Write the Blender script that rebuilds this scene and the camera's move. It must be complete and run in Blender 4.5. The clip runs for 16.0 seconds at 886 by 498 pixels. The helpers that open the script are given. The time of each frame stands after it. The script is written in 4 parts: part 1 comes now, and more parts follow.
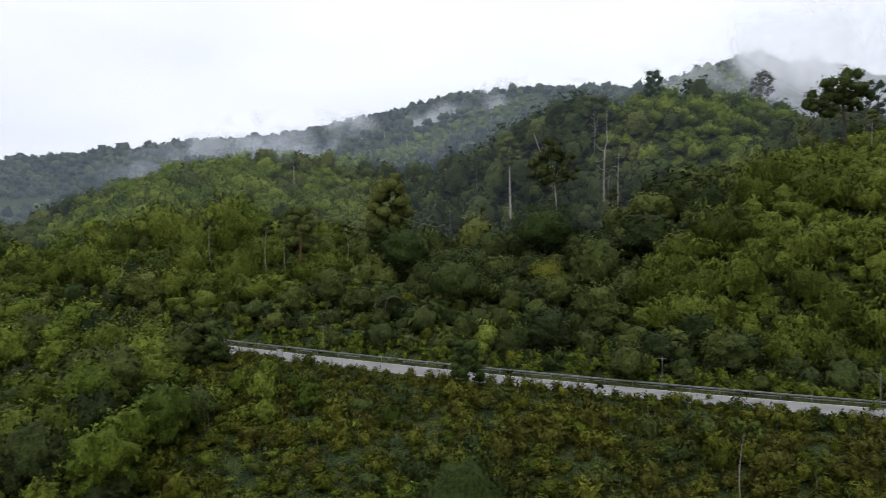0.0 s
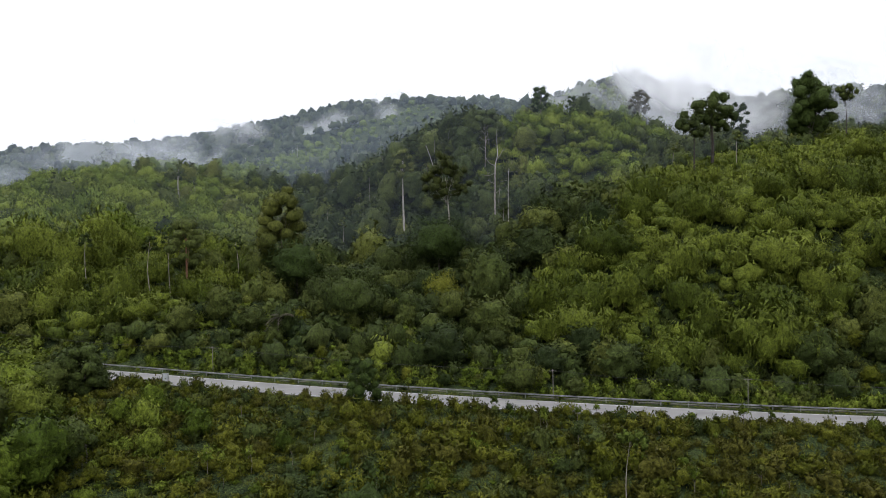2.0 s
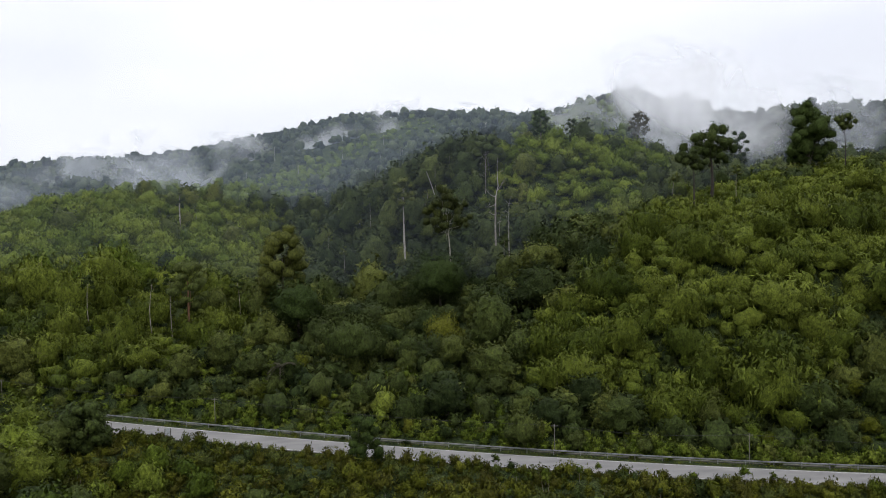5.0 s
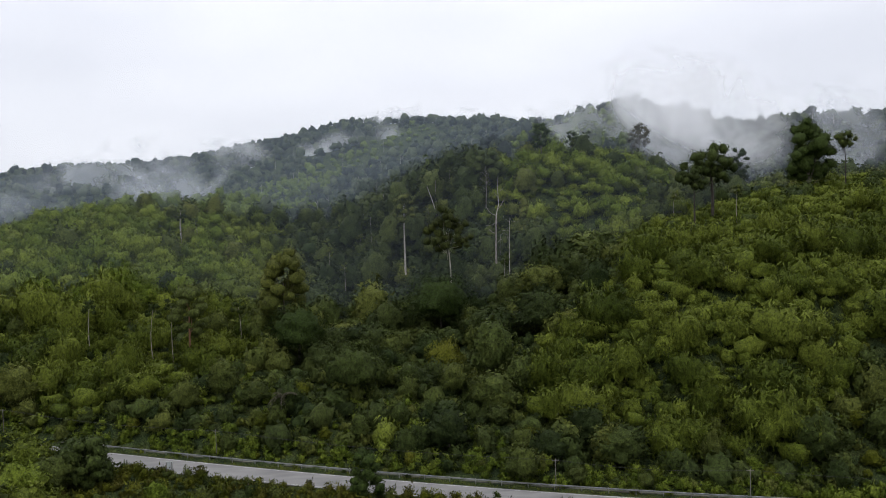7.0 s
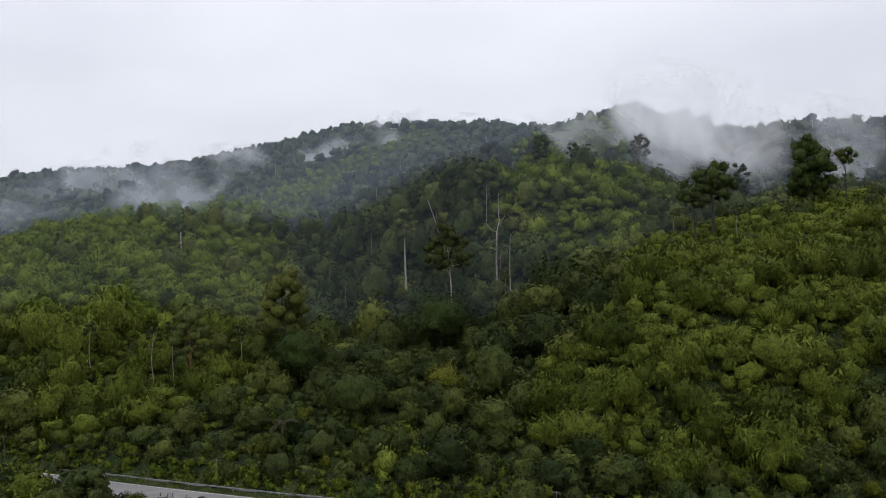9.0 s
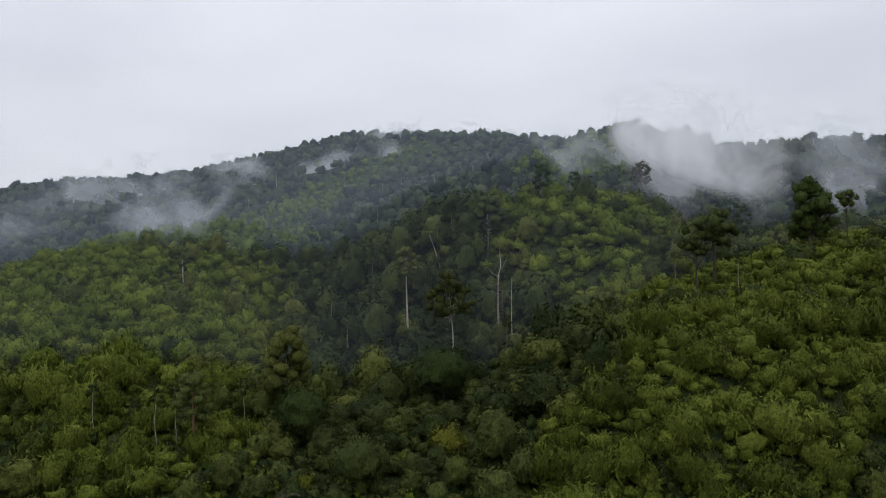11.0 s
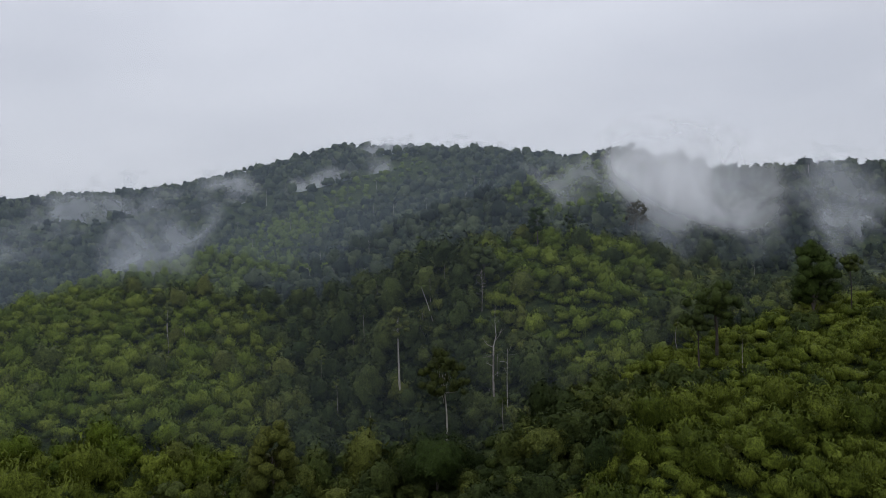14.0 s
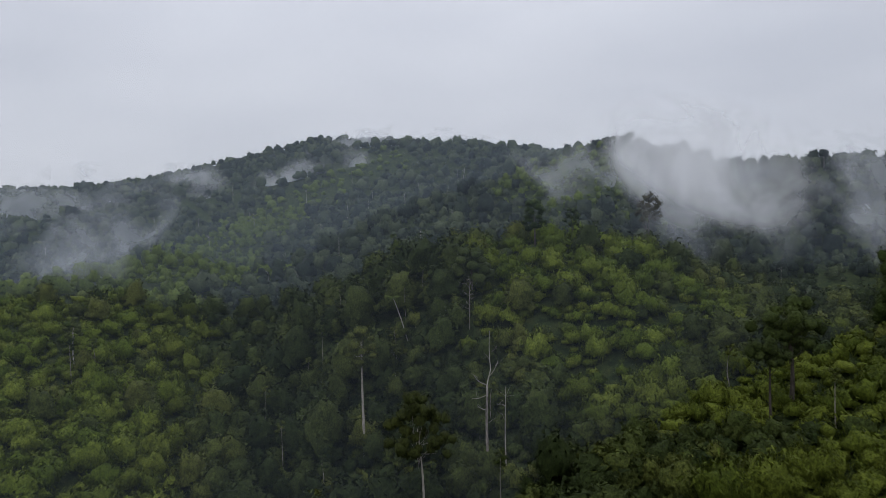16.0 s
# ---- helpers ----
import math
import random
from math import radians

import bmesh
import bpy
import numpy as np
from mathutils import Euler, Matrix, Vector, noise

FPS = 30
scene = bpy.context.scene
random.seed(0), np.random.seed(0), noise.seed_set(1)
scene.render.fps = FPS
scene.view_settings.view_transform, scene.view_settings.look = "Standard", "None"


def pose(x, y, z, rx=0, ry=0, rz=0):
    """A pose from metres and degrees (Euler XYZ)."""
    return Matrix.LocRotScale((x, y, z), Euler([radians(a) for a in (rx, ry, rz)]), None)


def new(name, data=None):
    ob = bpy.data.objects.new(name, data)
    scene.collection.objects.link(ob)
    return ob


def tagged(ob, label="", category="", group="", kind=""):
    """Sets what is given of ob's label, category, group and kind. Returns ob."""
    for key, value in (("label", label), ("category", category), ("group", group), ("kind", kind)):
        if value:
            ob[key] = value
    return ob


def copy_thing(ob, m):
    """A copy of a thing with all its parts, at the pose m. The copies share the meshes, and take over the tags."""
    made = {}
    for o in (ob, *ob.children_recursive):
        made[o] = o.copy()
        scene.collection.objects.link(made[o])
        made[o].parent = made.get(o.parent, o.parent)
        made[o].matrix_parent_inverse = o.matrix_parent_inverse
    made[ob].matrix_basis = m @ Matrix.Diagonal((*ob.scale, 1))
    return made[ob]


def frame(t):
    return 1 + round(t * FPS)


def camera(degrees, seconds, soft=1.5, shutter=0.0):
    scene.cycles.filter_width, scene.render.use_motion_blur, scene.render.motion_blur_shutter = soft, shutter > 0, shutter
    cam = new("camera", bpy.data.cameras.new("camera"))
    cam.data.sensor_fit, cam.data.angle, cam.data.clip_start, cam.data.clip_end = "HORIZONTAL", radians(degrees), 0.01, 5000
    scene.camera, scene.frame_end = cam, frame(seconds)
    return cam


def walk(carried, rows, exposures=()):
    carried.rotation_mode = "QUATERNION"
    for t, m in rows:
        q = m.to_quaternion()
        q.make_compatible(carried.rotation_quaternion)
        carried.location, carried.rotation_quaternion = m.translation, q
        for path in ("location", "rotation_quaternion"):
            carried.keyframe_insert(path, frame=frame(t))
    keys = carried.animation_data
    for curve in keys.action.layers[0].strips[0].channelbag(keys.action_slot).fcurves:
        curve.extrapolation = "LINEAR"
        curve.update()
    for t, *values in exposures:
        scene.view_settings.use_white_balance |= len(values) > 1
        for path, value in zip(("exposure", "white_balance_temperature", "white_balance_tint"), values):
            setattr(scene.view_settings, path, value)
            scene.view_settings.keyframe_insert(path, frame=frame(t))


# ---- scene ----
cam = camera(64.2, 16.0, 0.9, 0.3)
METRES, EYE, TILT, LEAN, TURN = 120.0, 25.0, -3.2, 1.6, 0.0
ROWS = [
    (0.0, 0.0, 0.0, 0.0, 0.0, 0.0, -0.0),
    (0.5, -0.0014, -0.0001, -0.0002, -4.93, 0.23, 0.2),
    (1.0, -0.0023, 0.0, -0.0005, -7.36, 0.41, 0.32),
    (1.5, -0.0032, -0.0004, 0.003, -8.52, 0.53, 0.41),
    (2.0, -0.0038, -0.001, 0.0119, -8.7, 0.64, 0.47),
    (2.5, -0.0042, -0.0019, 0.0223, -8.68, 0.77, 0.51),
    (3.0, -0.0043, -0.003, 0.0329, -8.67, 0.88, 0.54),
    (3.5, -0.0046, -0.0041, 0.0435, -8.67, 0.98, 0.59),
    (4.0, -0.0048, -0.0049, 0.0541, -8.67, 1.08, 0.62),
    (6.5, -0.0051, -0.0085, 0.107, -8.62, 1.44, 0.73),
    (7.0, -0.0055, -0.0089, 0.1177, -8.62, 1.47, 0.73),
    (7.5, -0.0058, -0.0093, 0.1285, -8.62, 1.49, 0.72),
    (8.0, -0.0061, -0.0097, 0.1392, -8.62, 1.52, 0.71),
    (10.5, -0.0083, -0.0148, 0.2291, -8.59, 1.65, 0.67),
    (11.0, -0.0094, -0.0173, 0.2734, -8.57, 1.68, 0.67),
    (11.5, -0.0103, -0.0191, 0.3174, -8.56, 1.69, 0.7),
    (12.0, -0.0111, -0.0206, 0.3613, -8.52, 1.7, 0.73),
    (12.5, -0.0122, -0.0228, 0.4058, -8.48, 1.68, 0.78),
    (13.0, -0.0134, -0.0241, 0.4471, -8.46, 1.7, 0.79),
    (13.5, -0.01, -0.0054, 0.4499, -8.64, 1.75, 0.78),
    (14.0, -0.0006, 0.0436, 0.4538, -9.22, 1.78, 0.83),
    (14.5, 0.0135, 0.1216, 0.4597, -9.75, 1.76, 0.89),
    (15.0, 0.0337, 0.2287, 0.464, -10.25, 1.73, 0.89),
    (15.5, 0.0588, 0.3639, 0.4696, -10.65, 1.64, 0.83),
    (16.0, 0.0873, 0.5145, 0.4793, -10.7, 1.58, 0.79),
]
EXPOSURES = [(0.0, 0.36, 6360, 10), (0.5, 0.49, 6340, 10), (1.5, 0.63, 6440, 10), (2.5, 0.55, 6500, 10), (4.0, 0.42, 6500, 10), (7.0, 0.22, 6470, 10), (8.0, 0.15, 6450, 10), (11.0, -0.07, 6380, 10), (13.5, -0.26, 6280, 10), (16.0, -0.32, 6270, 10)]
walk(cam, [(t, pose(0, 0, EYE, TILT, LEAN, TURN) @ pose(METRES * x, METRES * y, METRES * z, 90 + pitch, roll, yaw)) for t, x, y, z, yaw, pitch, roll in ROWS], EXPOSURES)

# ---- sky and light: a closed overcast deck, soft high sun ----
SUN_HEIGHT, SUN_TURN = 58, 200
world = bpy.data.worlds.new("overcast_sky")
scene.world = world
world.use_nodes = True
wn, wl = world.node_tree.nodes, world.node_tree.links
wn.clear()
w_out, w_bg = wn.new("ShaderNodeOutputWorld"), wn.new("ShaderNodeBackground")
w_sky = wn.new("ShaderNodeTexSky")
w_sky.sky_type, w_sky.sun_disc = "NISHITA", False
w_sky.sun_elevation, w_sky.sun_rotation = radians(SUN_HEIGHT), radians(SUN_TURN)
w_gain = wn.new("ShaderNodeVectorMath")
w_gain.operation = "SCALE"
w_gain.inputs["Scale"].default_value = 0.1
w_geo, w_noise, w_ramp, w_mix = wn.new("ShaderNodeTexCoord"), wn.new("ShaderNodeTexNoise"), wn.new("ShaderNodeValToRGB"), wn.new("ShaderNodeMixRGB")
w_map = wn.new("ShaderNodeMapping")
w_map.inputs["Scale"].default_value = (1.0, 1.0, 3.5)
w_noise.inputs["Scale"].default_value, w_noise.inputs["Detail"].default_value = 2.2, 5
w_ramp.color_ramp.elements[0].position, w_ramp.color_ramp.elements[0].color = 0.3, (0.745, 0.755, 0.82, 1)
w_ramp.color_ramp.elements[1].position, w_ramp.color_ramp.elements[1].color = 0.7, (0.92, 0.925, 0.98, 1)
w_mix.inputs["Fac"].default_value = 0.93
wl.new(w_geo.outputs["Generated"], w_map.inputs["Vector"])
wl.new(w_map.outputs["Vector"], w_noise.inputs["Vector"])
wl.new(w_noise.outputs["Fac"], w_ramp.inputs["Fac"])
wl.new(w_sky.outputs["Color"], w_gain.inputs[0])
wl.new(w_gain.outputs["Vector"], w_mix.inputs["Color1"])
wl.new(w_ramp.outputs["Color"], w_mix.inputs["Color2"])
# an overcast sky is brighter towards the zenith
w_axes, w_up, w_sq, w_rise = wn.new("ShaderNodeSeparateXYZ"), wn.new("ShaderNodeMath"), wn.new("ShaderNodeMath"), wn.new("ShaderNodeMath")
w_up.operation, w_sq.operation, w_rise.operation = "MAXIMUM", "POWER", "MULTIPLY_ADD"
w_up.inputs[1].default_value, w_sq.inputs[1].default_value = 0.0, 1.8
w_rise.inputs[1].default_value, w_rise.inputs[2].default_value = 1.65, 0.88
wl.new(w_geo.outputs["Generated"], w_axes.inputs["Vector"])
wl.new(w_axes.outputs["Z"], w_up.inputs[0])
wl.new(w_up.outputs[0], w_sq.inputs[0])
wl.new(w_sq.outputs[0], w_rise.inputs[0])
wl.new(w_rise.outputs[0], w_bg.inputs["Strength"])
wl.new(w_mix.outputs["Color"], w_bg.inputs["Color"])
wl.new(w_bg.outputs["Background"], w_out.inputs["Surface"])
sun = new("sun", bpy.data.lights.new("sun", "SUN"))
sun.data.energy, sun.data.angle, sun.data.color = 0.55, radians(40), (1.0, 0.97, 0.92)
sun.matrix_world = pose(0, 0, 300, 90 - SUN_HEIGHT, 0, 180 - SUN_TURN)


# ---- materials ----
class Nodes:
    """A node material: one Principled shader and short ways to add nodes to it."""

    def __init__(self, name):
        self.mat = bpy.data.materials.new(name)
        self.mat.use_nodes = True
        self.tree = self.mat.node_tree
        self.shader = self.tree.nodes["Principled BSDF"]
        self.out = self.tree.nodes["Material Output"]

    def add(self, kind, **values):
        node = self.tree.nodes.new(kind)
        for key, value in values.items():
            node.inputs[key.replace("_", " ")].default_value = value
        return node

    def link(self, a, b):
        self.tree.links.new(a, b)

    def math(self, operation, a, b=0.0):
        node = self.tree.nodes.new("ShaderNodeMath")
        node.operation = operation
        for socket, value in zip(node.inputs, (a, b)):
            if isinstance(value, (int, float)):
                socket.default_value = value
            else:
                self.link(value, socket)
        return node.outputs[0]

    def noise(self, scale, detail=3.0, stretch=(1, 1, 1), space="Object"):
        coord, where = self.add("ShaderNodeTexCoord"), self.add("ShaderNodeMapping")
        where.inputs["Scale"].default_value = stretch
        self.link(coord.outputs[space], where.inputs["Vector"])
        node = self.add("ShaderNodeTexNoise", Scale=scale, Detail=detail)
        self.link(where.outputs["Vector"], node.inputs["Vector"])
        return node.outputs["Fac"]

    def ramp(self, fac, *stops):
        node = self.tree.nodes.new("ShaderNodeValToRGB")
        line = node.color_ramp.elements
        while len(line) < len(stops):
            line.new(0.5)
        for stop, (at, colour) in zip(line, stops):
            stop.position, stop.color = at, (*colour, 1)
        self.link(fac, node.inputs["Fac"])
        return node.outputs["Color"]

    def mix(self, kind, fac, a, b):
        node = self.tree.nodes.new("ShaderNodeMixRGB")
        node.blend_type = kind
        for socket, value in zip(node.inputs, (fac, a, b)):
            if isinstance(value, (int, float)):
                socket.default_value = value
            elif isinstance(value, tuple):
                socket.default_value = (*value, 1)
            else:
                self.link(value, socket)
        return node.outputs["Color"]

    def bump(self, height, strength, distance=0.05):
        node = self.add("ShaderNodeBump", Strength=strength, Distance=distance)
        self.link(height, node.inputs["Height"])
        self.link(node.outputs["Normal"], self.shader.inputs["Normal"])

    def done(self, colour, rough=0.7, specular=0.3):
        if isinstance(colour, tuple):
            self.shader.inputs["Base Color"].default_value = (*colour, 1)
        else:
            self.link(colour, self.shader.inputs["Base Color"])
        if isinstance(rough, (int, float)):
            self.shader.inputs["Roughness"].default_value = rough
        else:
            self.link(rough, self.shader.inputs["Roughness"])
        self.shader.inputs["Specular IOR Level"].default_value = specular
        return self.mat


def leaf_material(name, dark, mid, light):
    """Foliage: hue by plant, by leaf and in drifts over the hillside; light comes through the leaves."""
    n = Nodes(name)
    plant, thing, leaf = n.add("ShaderNodeAttribute"), n.add("ShaderNodeObjectInfo"), n.add("ShaderNodeNewGeometry")
    plant.attribute_name = "tint"
    own = n.math("FRACT", n.math("ADD", plant.outputs["Fac"], thing.outputs["Random"]))
    drift = n.add("ShaderNodeTexNoise", Scale=0.06, Detail=3.0)
    n.link(leaf.outputs["Position"], drift.inputs["Vector"])
    fac = n.math("ADD", n.math("MULTIPLY", own, 0.76), n.math("MULTIPLY", leaf.outputs["Random Per Island"], 0.17))
    fac = n.math("ADD", fac, n.math("MULTIPLY", n.math("SUBTRACT", drift.outputs["Fac"], 0.4), 0.9))
    colour = n.ramp(fac, (0.05, dark), (0.45, mid), (0.95, light))
    # shaded gaps and lit tips between leaf bunches, put into the colour by noise
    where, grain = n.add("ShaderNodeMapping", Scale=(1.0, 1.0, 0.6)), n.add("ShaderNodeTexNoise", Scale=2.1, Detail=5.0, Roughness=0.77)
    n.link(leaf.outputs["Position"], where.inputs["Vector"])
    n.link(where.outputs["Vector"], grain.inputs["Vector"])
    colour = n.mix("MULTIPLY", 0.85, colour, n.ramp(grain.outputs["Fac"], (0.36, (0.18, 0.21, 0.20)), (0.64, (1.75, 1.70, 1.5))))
    n.bump(grain.outputs["Fac"], 0.8, 0.6)
    n.done(colour, 0.7, 0.07)
    through_leaf, both = n.add("ShaderNodeBsdfTranslucent"), n.add("ShaderNodeMixShader", Fac=0.12)
    n.link(colour, through_leaf.inputs["Color"])
    n.link(n.shader.outputs["BSDF"], both.inputs[1])
    n.link(through_leaf.outputs["BSDF"], both.inputs[2])
    n.link(both.outputs["Shader"], n.out.inputs["Surface"])
    return n.mat


def bark_material(name, dark, light):
    n = Nodes(name)
    grain = n.noise(3.0, 5, (1, 1, 0.25))
    n.bump(n.noise(9.0, 4, (1, 1, 0.2)), 0.6)
    return n.done(n.ramp(grain, (0.3, dark), (0.7, light)), 0.85, 0.2)


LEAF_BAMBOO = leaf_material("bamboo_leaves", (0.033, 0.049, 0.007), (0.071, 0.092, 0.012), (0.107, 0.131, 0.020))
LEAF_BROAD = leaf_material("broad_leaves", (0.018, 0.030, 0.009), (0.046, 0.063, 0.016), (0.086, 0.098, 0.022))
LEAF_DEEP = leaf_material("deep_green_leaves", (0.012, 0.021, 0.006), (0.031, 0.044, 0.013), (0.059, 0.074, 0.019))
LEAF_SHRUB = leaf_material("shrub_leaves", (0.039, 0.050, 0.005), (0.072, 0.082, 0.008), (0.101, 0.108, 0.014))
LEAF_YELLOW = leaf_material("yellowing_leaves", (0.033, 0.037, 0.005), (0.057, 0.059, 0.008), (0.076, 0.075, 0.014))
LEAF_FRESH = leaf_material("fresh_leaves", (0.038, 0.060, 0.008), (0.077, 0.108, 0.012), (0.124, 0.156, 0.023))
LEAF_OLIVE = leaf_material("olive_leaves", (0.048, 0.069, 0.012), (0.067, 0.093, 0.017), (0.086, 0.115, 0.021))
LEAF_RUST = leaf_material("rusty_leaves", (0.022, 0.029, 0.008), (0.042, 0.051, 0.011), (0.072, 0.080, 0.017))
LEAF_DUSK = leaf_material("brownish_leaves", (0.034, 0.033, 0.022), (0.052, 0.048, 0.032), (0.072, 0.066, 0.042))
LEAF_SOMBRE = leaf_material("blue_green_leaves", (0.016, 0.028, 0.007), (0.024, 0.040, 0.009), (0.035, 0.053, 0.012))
# far foliage: some of the blue of distance haze is put into its colour
LEAF_FAR = leaf_material("hazed_ridge_leaves", (0.008, 0.013, 0.012), (0.022, 0.032, 0.022), (0.059, 0.074, 0.038))
BARK_PALE = bark_material("pale_bark", (0.17, 0.15, 0.125), (0.35, 0.325, 0.285))
BARK_DARK = bark_material("dark_bark", (0.05, 0.042, 0.034), (0.14, 0.12, 0.10))
BARK_UMBER = bark_material("umber_bark", (0.022, 0.018, 0.014), (0.06, 0.05, 0.042))
BARK_RED = bark_material("reddish_bark", (0.10, 0.05, 0.03), (0.24, 0.13, 0.08))
BARK_GREY = bark_material("grey_bark", (0.10, 0.085, 0.07), (0.28, 0.25, 0.22))
WEATHERED = bark_material("weathered_timber", (0.08, 0.075, 0.065), (0.17, 0.16, 0.14))
CULM = bark_material("bamboo_culm", (0.10, 0.11, 0.035), (0.24, 0.22, 0.09))

g = Nodes("hillside_ground")
soil = g.ramp(g.noise(0.35, 6), (0.35, (0.014, 0.022, 0.010)), (0.5, (0.030, 0.042, 0.016)), (0.70, (0.046, 0.055, 0.020)))
g.bump(g.noise(3.0, 8), 1.0, 0.6)
GROUND = g.done(g.mix("MULTIPLY", 0.9, soil, g.ramp(g.noise(4.0, 8), (0.35, (0.15, 0.16, 0.15)), (0.65, (1.7, 1.7, 1.5)))), 0.95, 0.05)

g = Nodes("wet_asphalt")
worn = g.noise(0.9, 6, (0.25, 1, 1))
fine = g.noise(30.0, 3)
g.bump(fine, 0.25, 0.01)
ASPHALT = g.done(g.mix("MULTIPLY", 0.5, g.ramp(worn, (0.35, (0.085, 0.083, 0.079)), (0.7, (0.170, 0.165, 0.156))), g.ramp(fine, (0.3, (0.75, 0.75, 0.75)), (0.7, (1.15, 1.15, 1.15)))), g.ramp(worn, (0.35, (0.5, 0.5, 0.5)), (0.7, (0.75, 0.75, 0.75))), 0.5)
g = Nodes("road_paint")
PAINT = g.done(g.ramp(g.noise(2.0, 5), (0.35, (0.16, 0.16, 0.15)), (0.6, (0.40, 0.39, 0.37))), 0.6)
g = Nodes("galvanised_steel")
g.shader.inputs["Metallic"].default_value = 0.35
STEEL = g.done(g.ramp(g.noise(1.2, 4), (0.3, (0.11, 0.115, 0.115)), (0.7, (0.21, 0.21, 0.205))), 0.45, 0.5)
g = Nodes("drain_concrete")
g.bump(g.noise(8.0, 5), 0.4, 0.02)
CONCRETE = g.done(g.ramp(g.noise(0.8, 6), (0.3, (0.04, 0.045, 0.03)), (0.7, (0.11, 0.105, 0.085))), 0.85)
g = Nodes("sign_back")
SIGN_BACK = g.done(g.ramp(g.noise(3.0, 3), (0.3, (0.26, 0.28, 0.28)), (0.7, (0.38, 0.40, 0.40))), 0.5, 0.4)
g = Nodes("black_cable")
CABLE = g.done(g.ramp(g.noise(1.0, 2), (0.4, (0.02, 0.02, 0.02)), (0.6, (0.04, 0.04, 0.04))), 0.6)


def mist_material(name, colour, density, size, low, high):
    """Drifting mist: droplets that scatter the light of the whole sky, thinning out to nothing towards the rim of the bank."""
    n = Nodes(name)
    uv = n.add("ShaderNodeUVMap")
    uv.uv_map = "spread"
    axes = n.add("ShaderNodeSeparateXYZ")
    n.link(uv.outputs["UV"], axes.inputs["Vector"])
    rings = 0.0
    for axis in ("X", "Y"):
        a = n.math("SUBTRACT", axes.outputs[axis], 0.5)
        rings = n.math("ADD", rings, n.math("MULTIPLY", n.math("MULTIPLY", a, a), 4.0))
    rim = n.math("MAXIMUM", n.math("SUBTRACT", 1.0, rings), 0.0)
    place = n.add("ShaderNodeNewGeometry")
    where = n.add("ShaderNodeMapping")
    where.inputs["Rotation"].default_value, where.inputs["Scale"].default_value = (0, radians(30), 0), (0.85, 1, 1.1)
    n.link(place.outputs["Position"], where.inputs["Vector"])
    cloud = n.add("ShaderNodeTexNoise", Scale=1.0 / size, Detail=4.0, Roughness=0.5, Distortion=0.6)
    n.link(where.outputs["Vector"], cloud.inputs["Vector"])
    body = n.math("ADD", n.math("MULTIPLY", rim, 0.6), n.math("MULTIPLY", n.math("SUBTRACT", cloud.outputs["Fac"], 0.5), 2.0))
    spans = []
    for value, bottom, top in ((body, low, high), (rim, 0.0, 0.5)):
        span = n.add("ShaderNodeMapRange")
        span.interpolation_type = "SMOOTHSTEP"
        span.inputs["From Min"].default_value, span.inputs["From Max"].default_value = bottom, top
        n.link(value, span.inputs["Value"])
        spans.append(span.outputs["Result"])
    alpha = n.math("MULTIPLY", n.math("MULTIPLY", *spans), density)
    near, far, add = n.add("ShaderNodeBsdfDiffuse"), n.add("ShaderNodeBsdfTranslucent"), n.add("ShaderNodeAddShader")
    clear, both = n.add("ShaderNodeBsdfTransparent"), n.add("ShaderNodeMixShader")
    near.inputs["Color"].default_value = far.inputs["Color"].default_value = (*colour, 1)
    n.link(near.outputs[0], add.inputs[0])
    n.link(far.outputs[0], add.inputs[1])
    n.link(alpha, both.inputs["Fac"])
    n.link(clear.outputs[0], both.inputs[1])
    n.link(add.outputs[0], both.inputs[2])
    n.link(both.outputs[0], n.out.inputs["Surface"])
    return n.mat


# ---- building helpers ----
rng = np.random.default_rng(7)


def smoothstep(a, b, x):
    s = np.clip((x - a) / (b - a), 0, 1)
    return s * s * (3 - 2 * s)


def mesh_from(name, verts, faces, material, smooth=False, tint=None, normals=None):
    """One mesh from arrays: faces all triangles or all quads."""
    verts, faces = np.asarray(verts, np.float32), np.asarray(faces, np.int32)
    me, k = bpy.data.meshes.new(name), faces.shape[1]
    me.vertices.add(len(verts))
    me.vertices.foreach_set("co", verts.ravel())
    me.loops.add(faces.size)
    me.loops.foreach_set("vertex_index", faces.ravel())
    me.polygons.add(len(faces))
    me.polygons.foreach_set("loop_start", np.arange(0, faces.size, k, dtype=np.int32))
    me.update(calc_edges=True)
    me.polygons.foreach_set("use_smooth", np.full(len(faces), smooth))
    if tint is not None:
        me.attributes.new("tint", "FLOAT", "POINT").data.foreach_set("value", np.asarray(tint, np.float32))
    if normals is not None:
        me.polygons.foreach_set("use_smooth", np.full(len(faces), True))
        me.attributes.new("custom_normal", "FLOAT_VECTOR", "POINT").data.foreach_set("vector", np.asarray(normals, np.float32).ravel())
    me.materials.append(material)
    return me


def leaf_mesh(name, leaves, material):
    """A mesh of sprays that take the light as the rounded clump that they make up."""
    return mesh_from(name, leaves[0], leaves[1], material, normals=leaves[2])


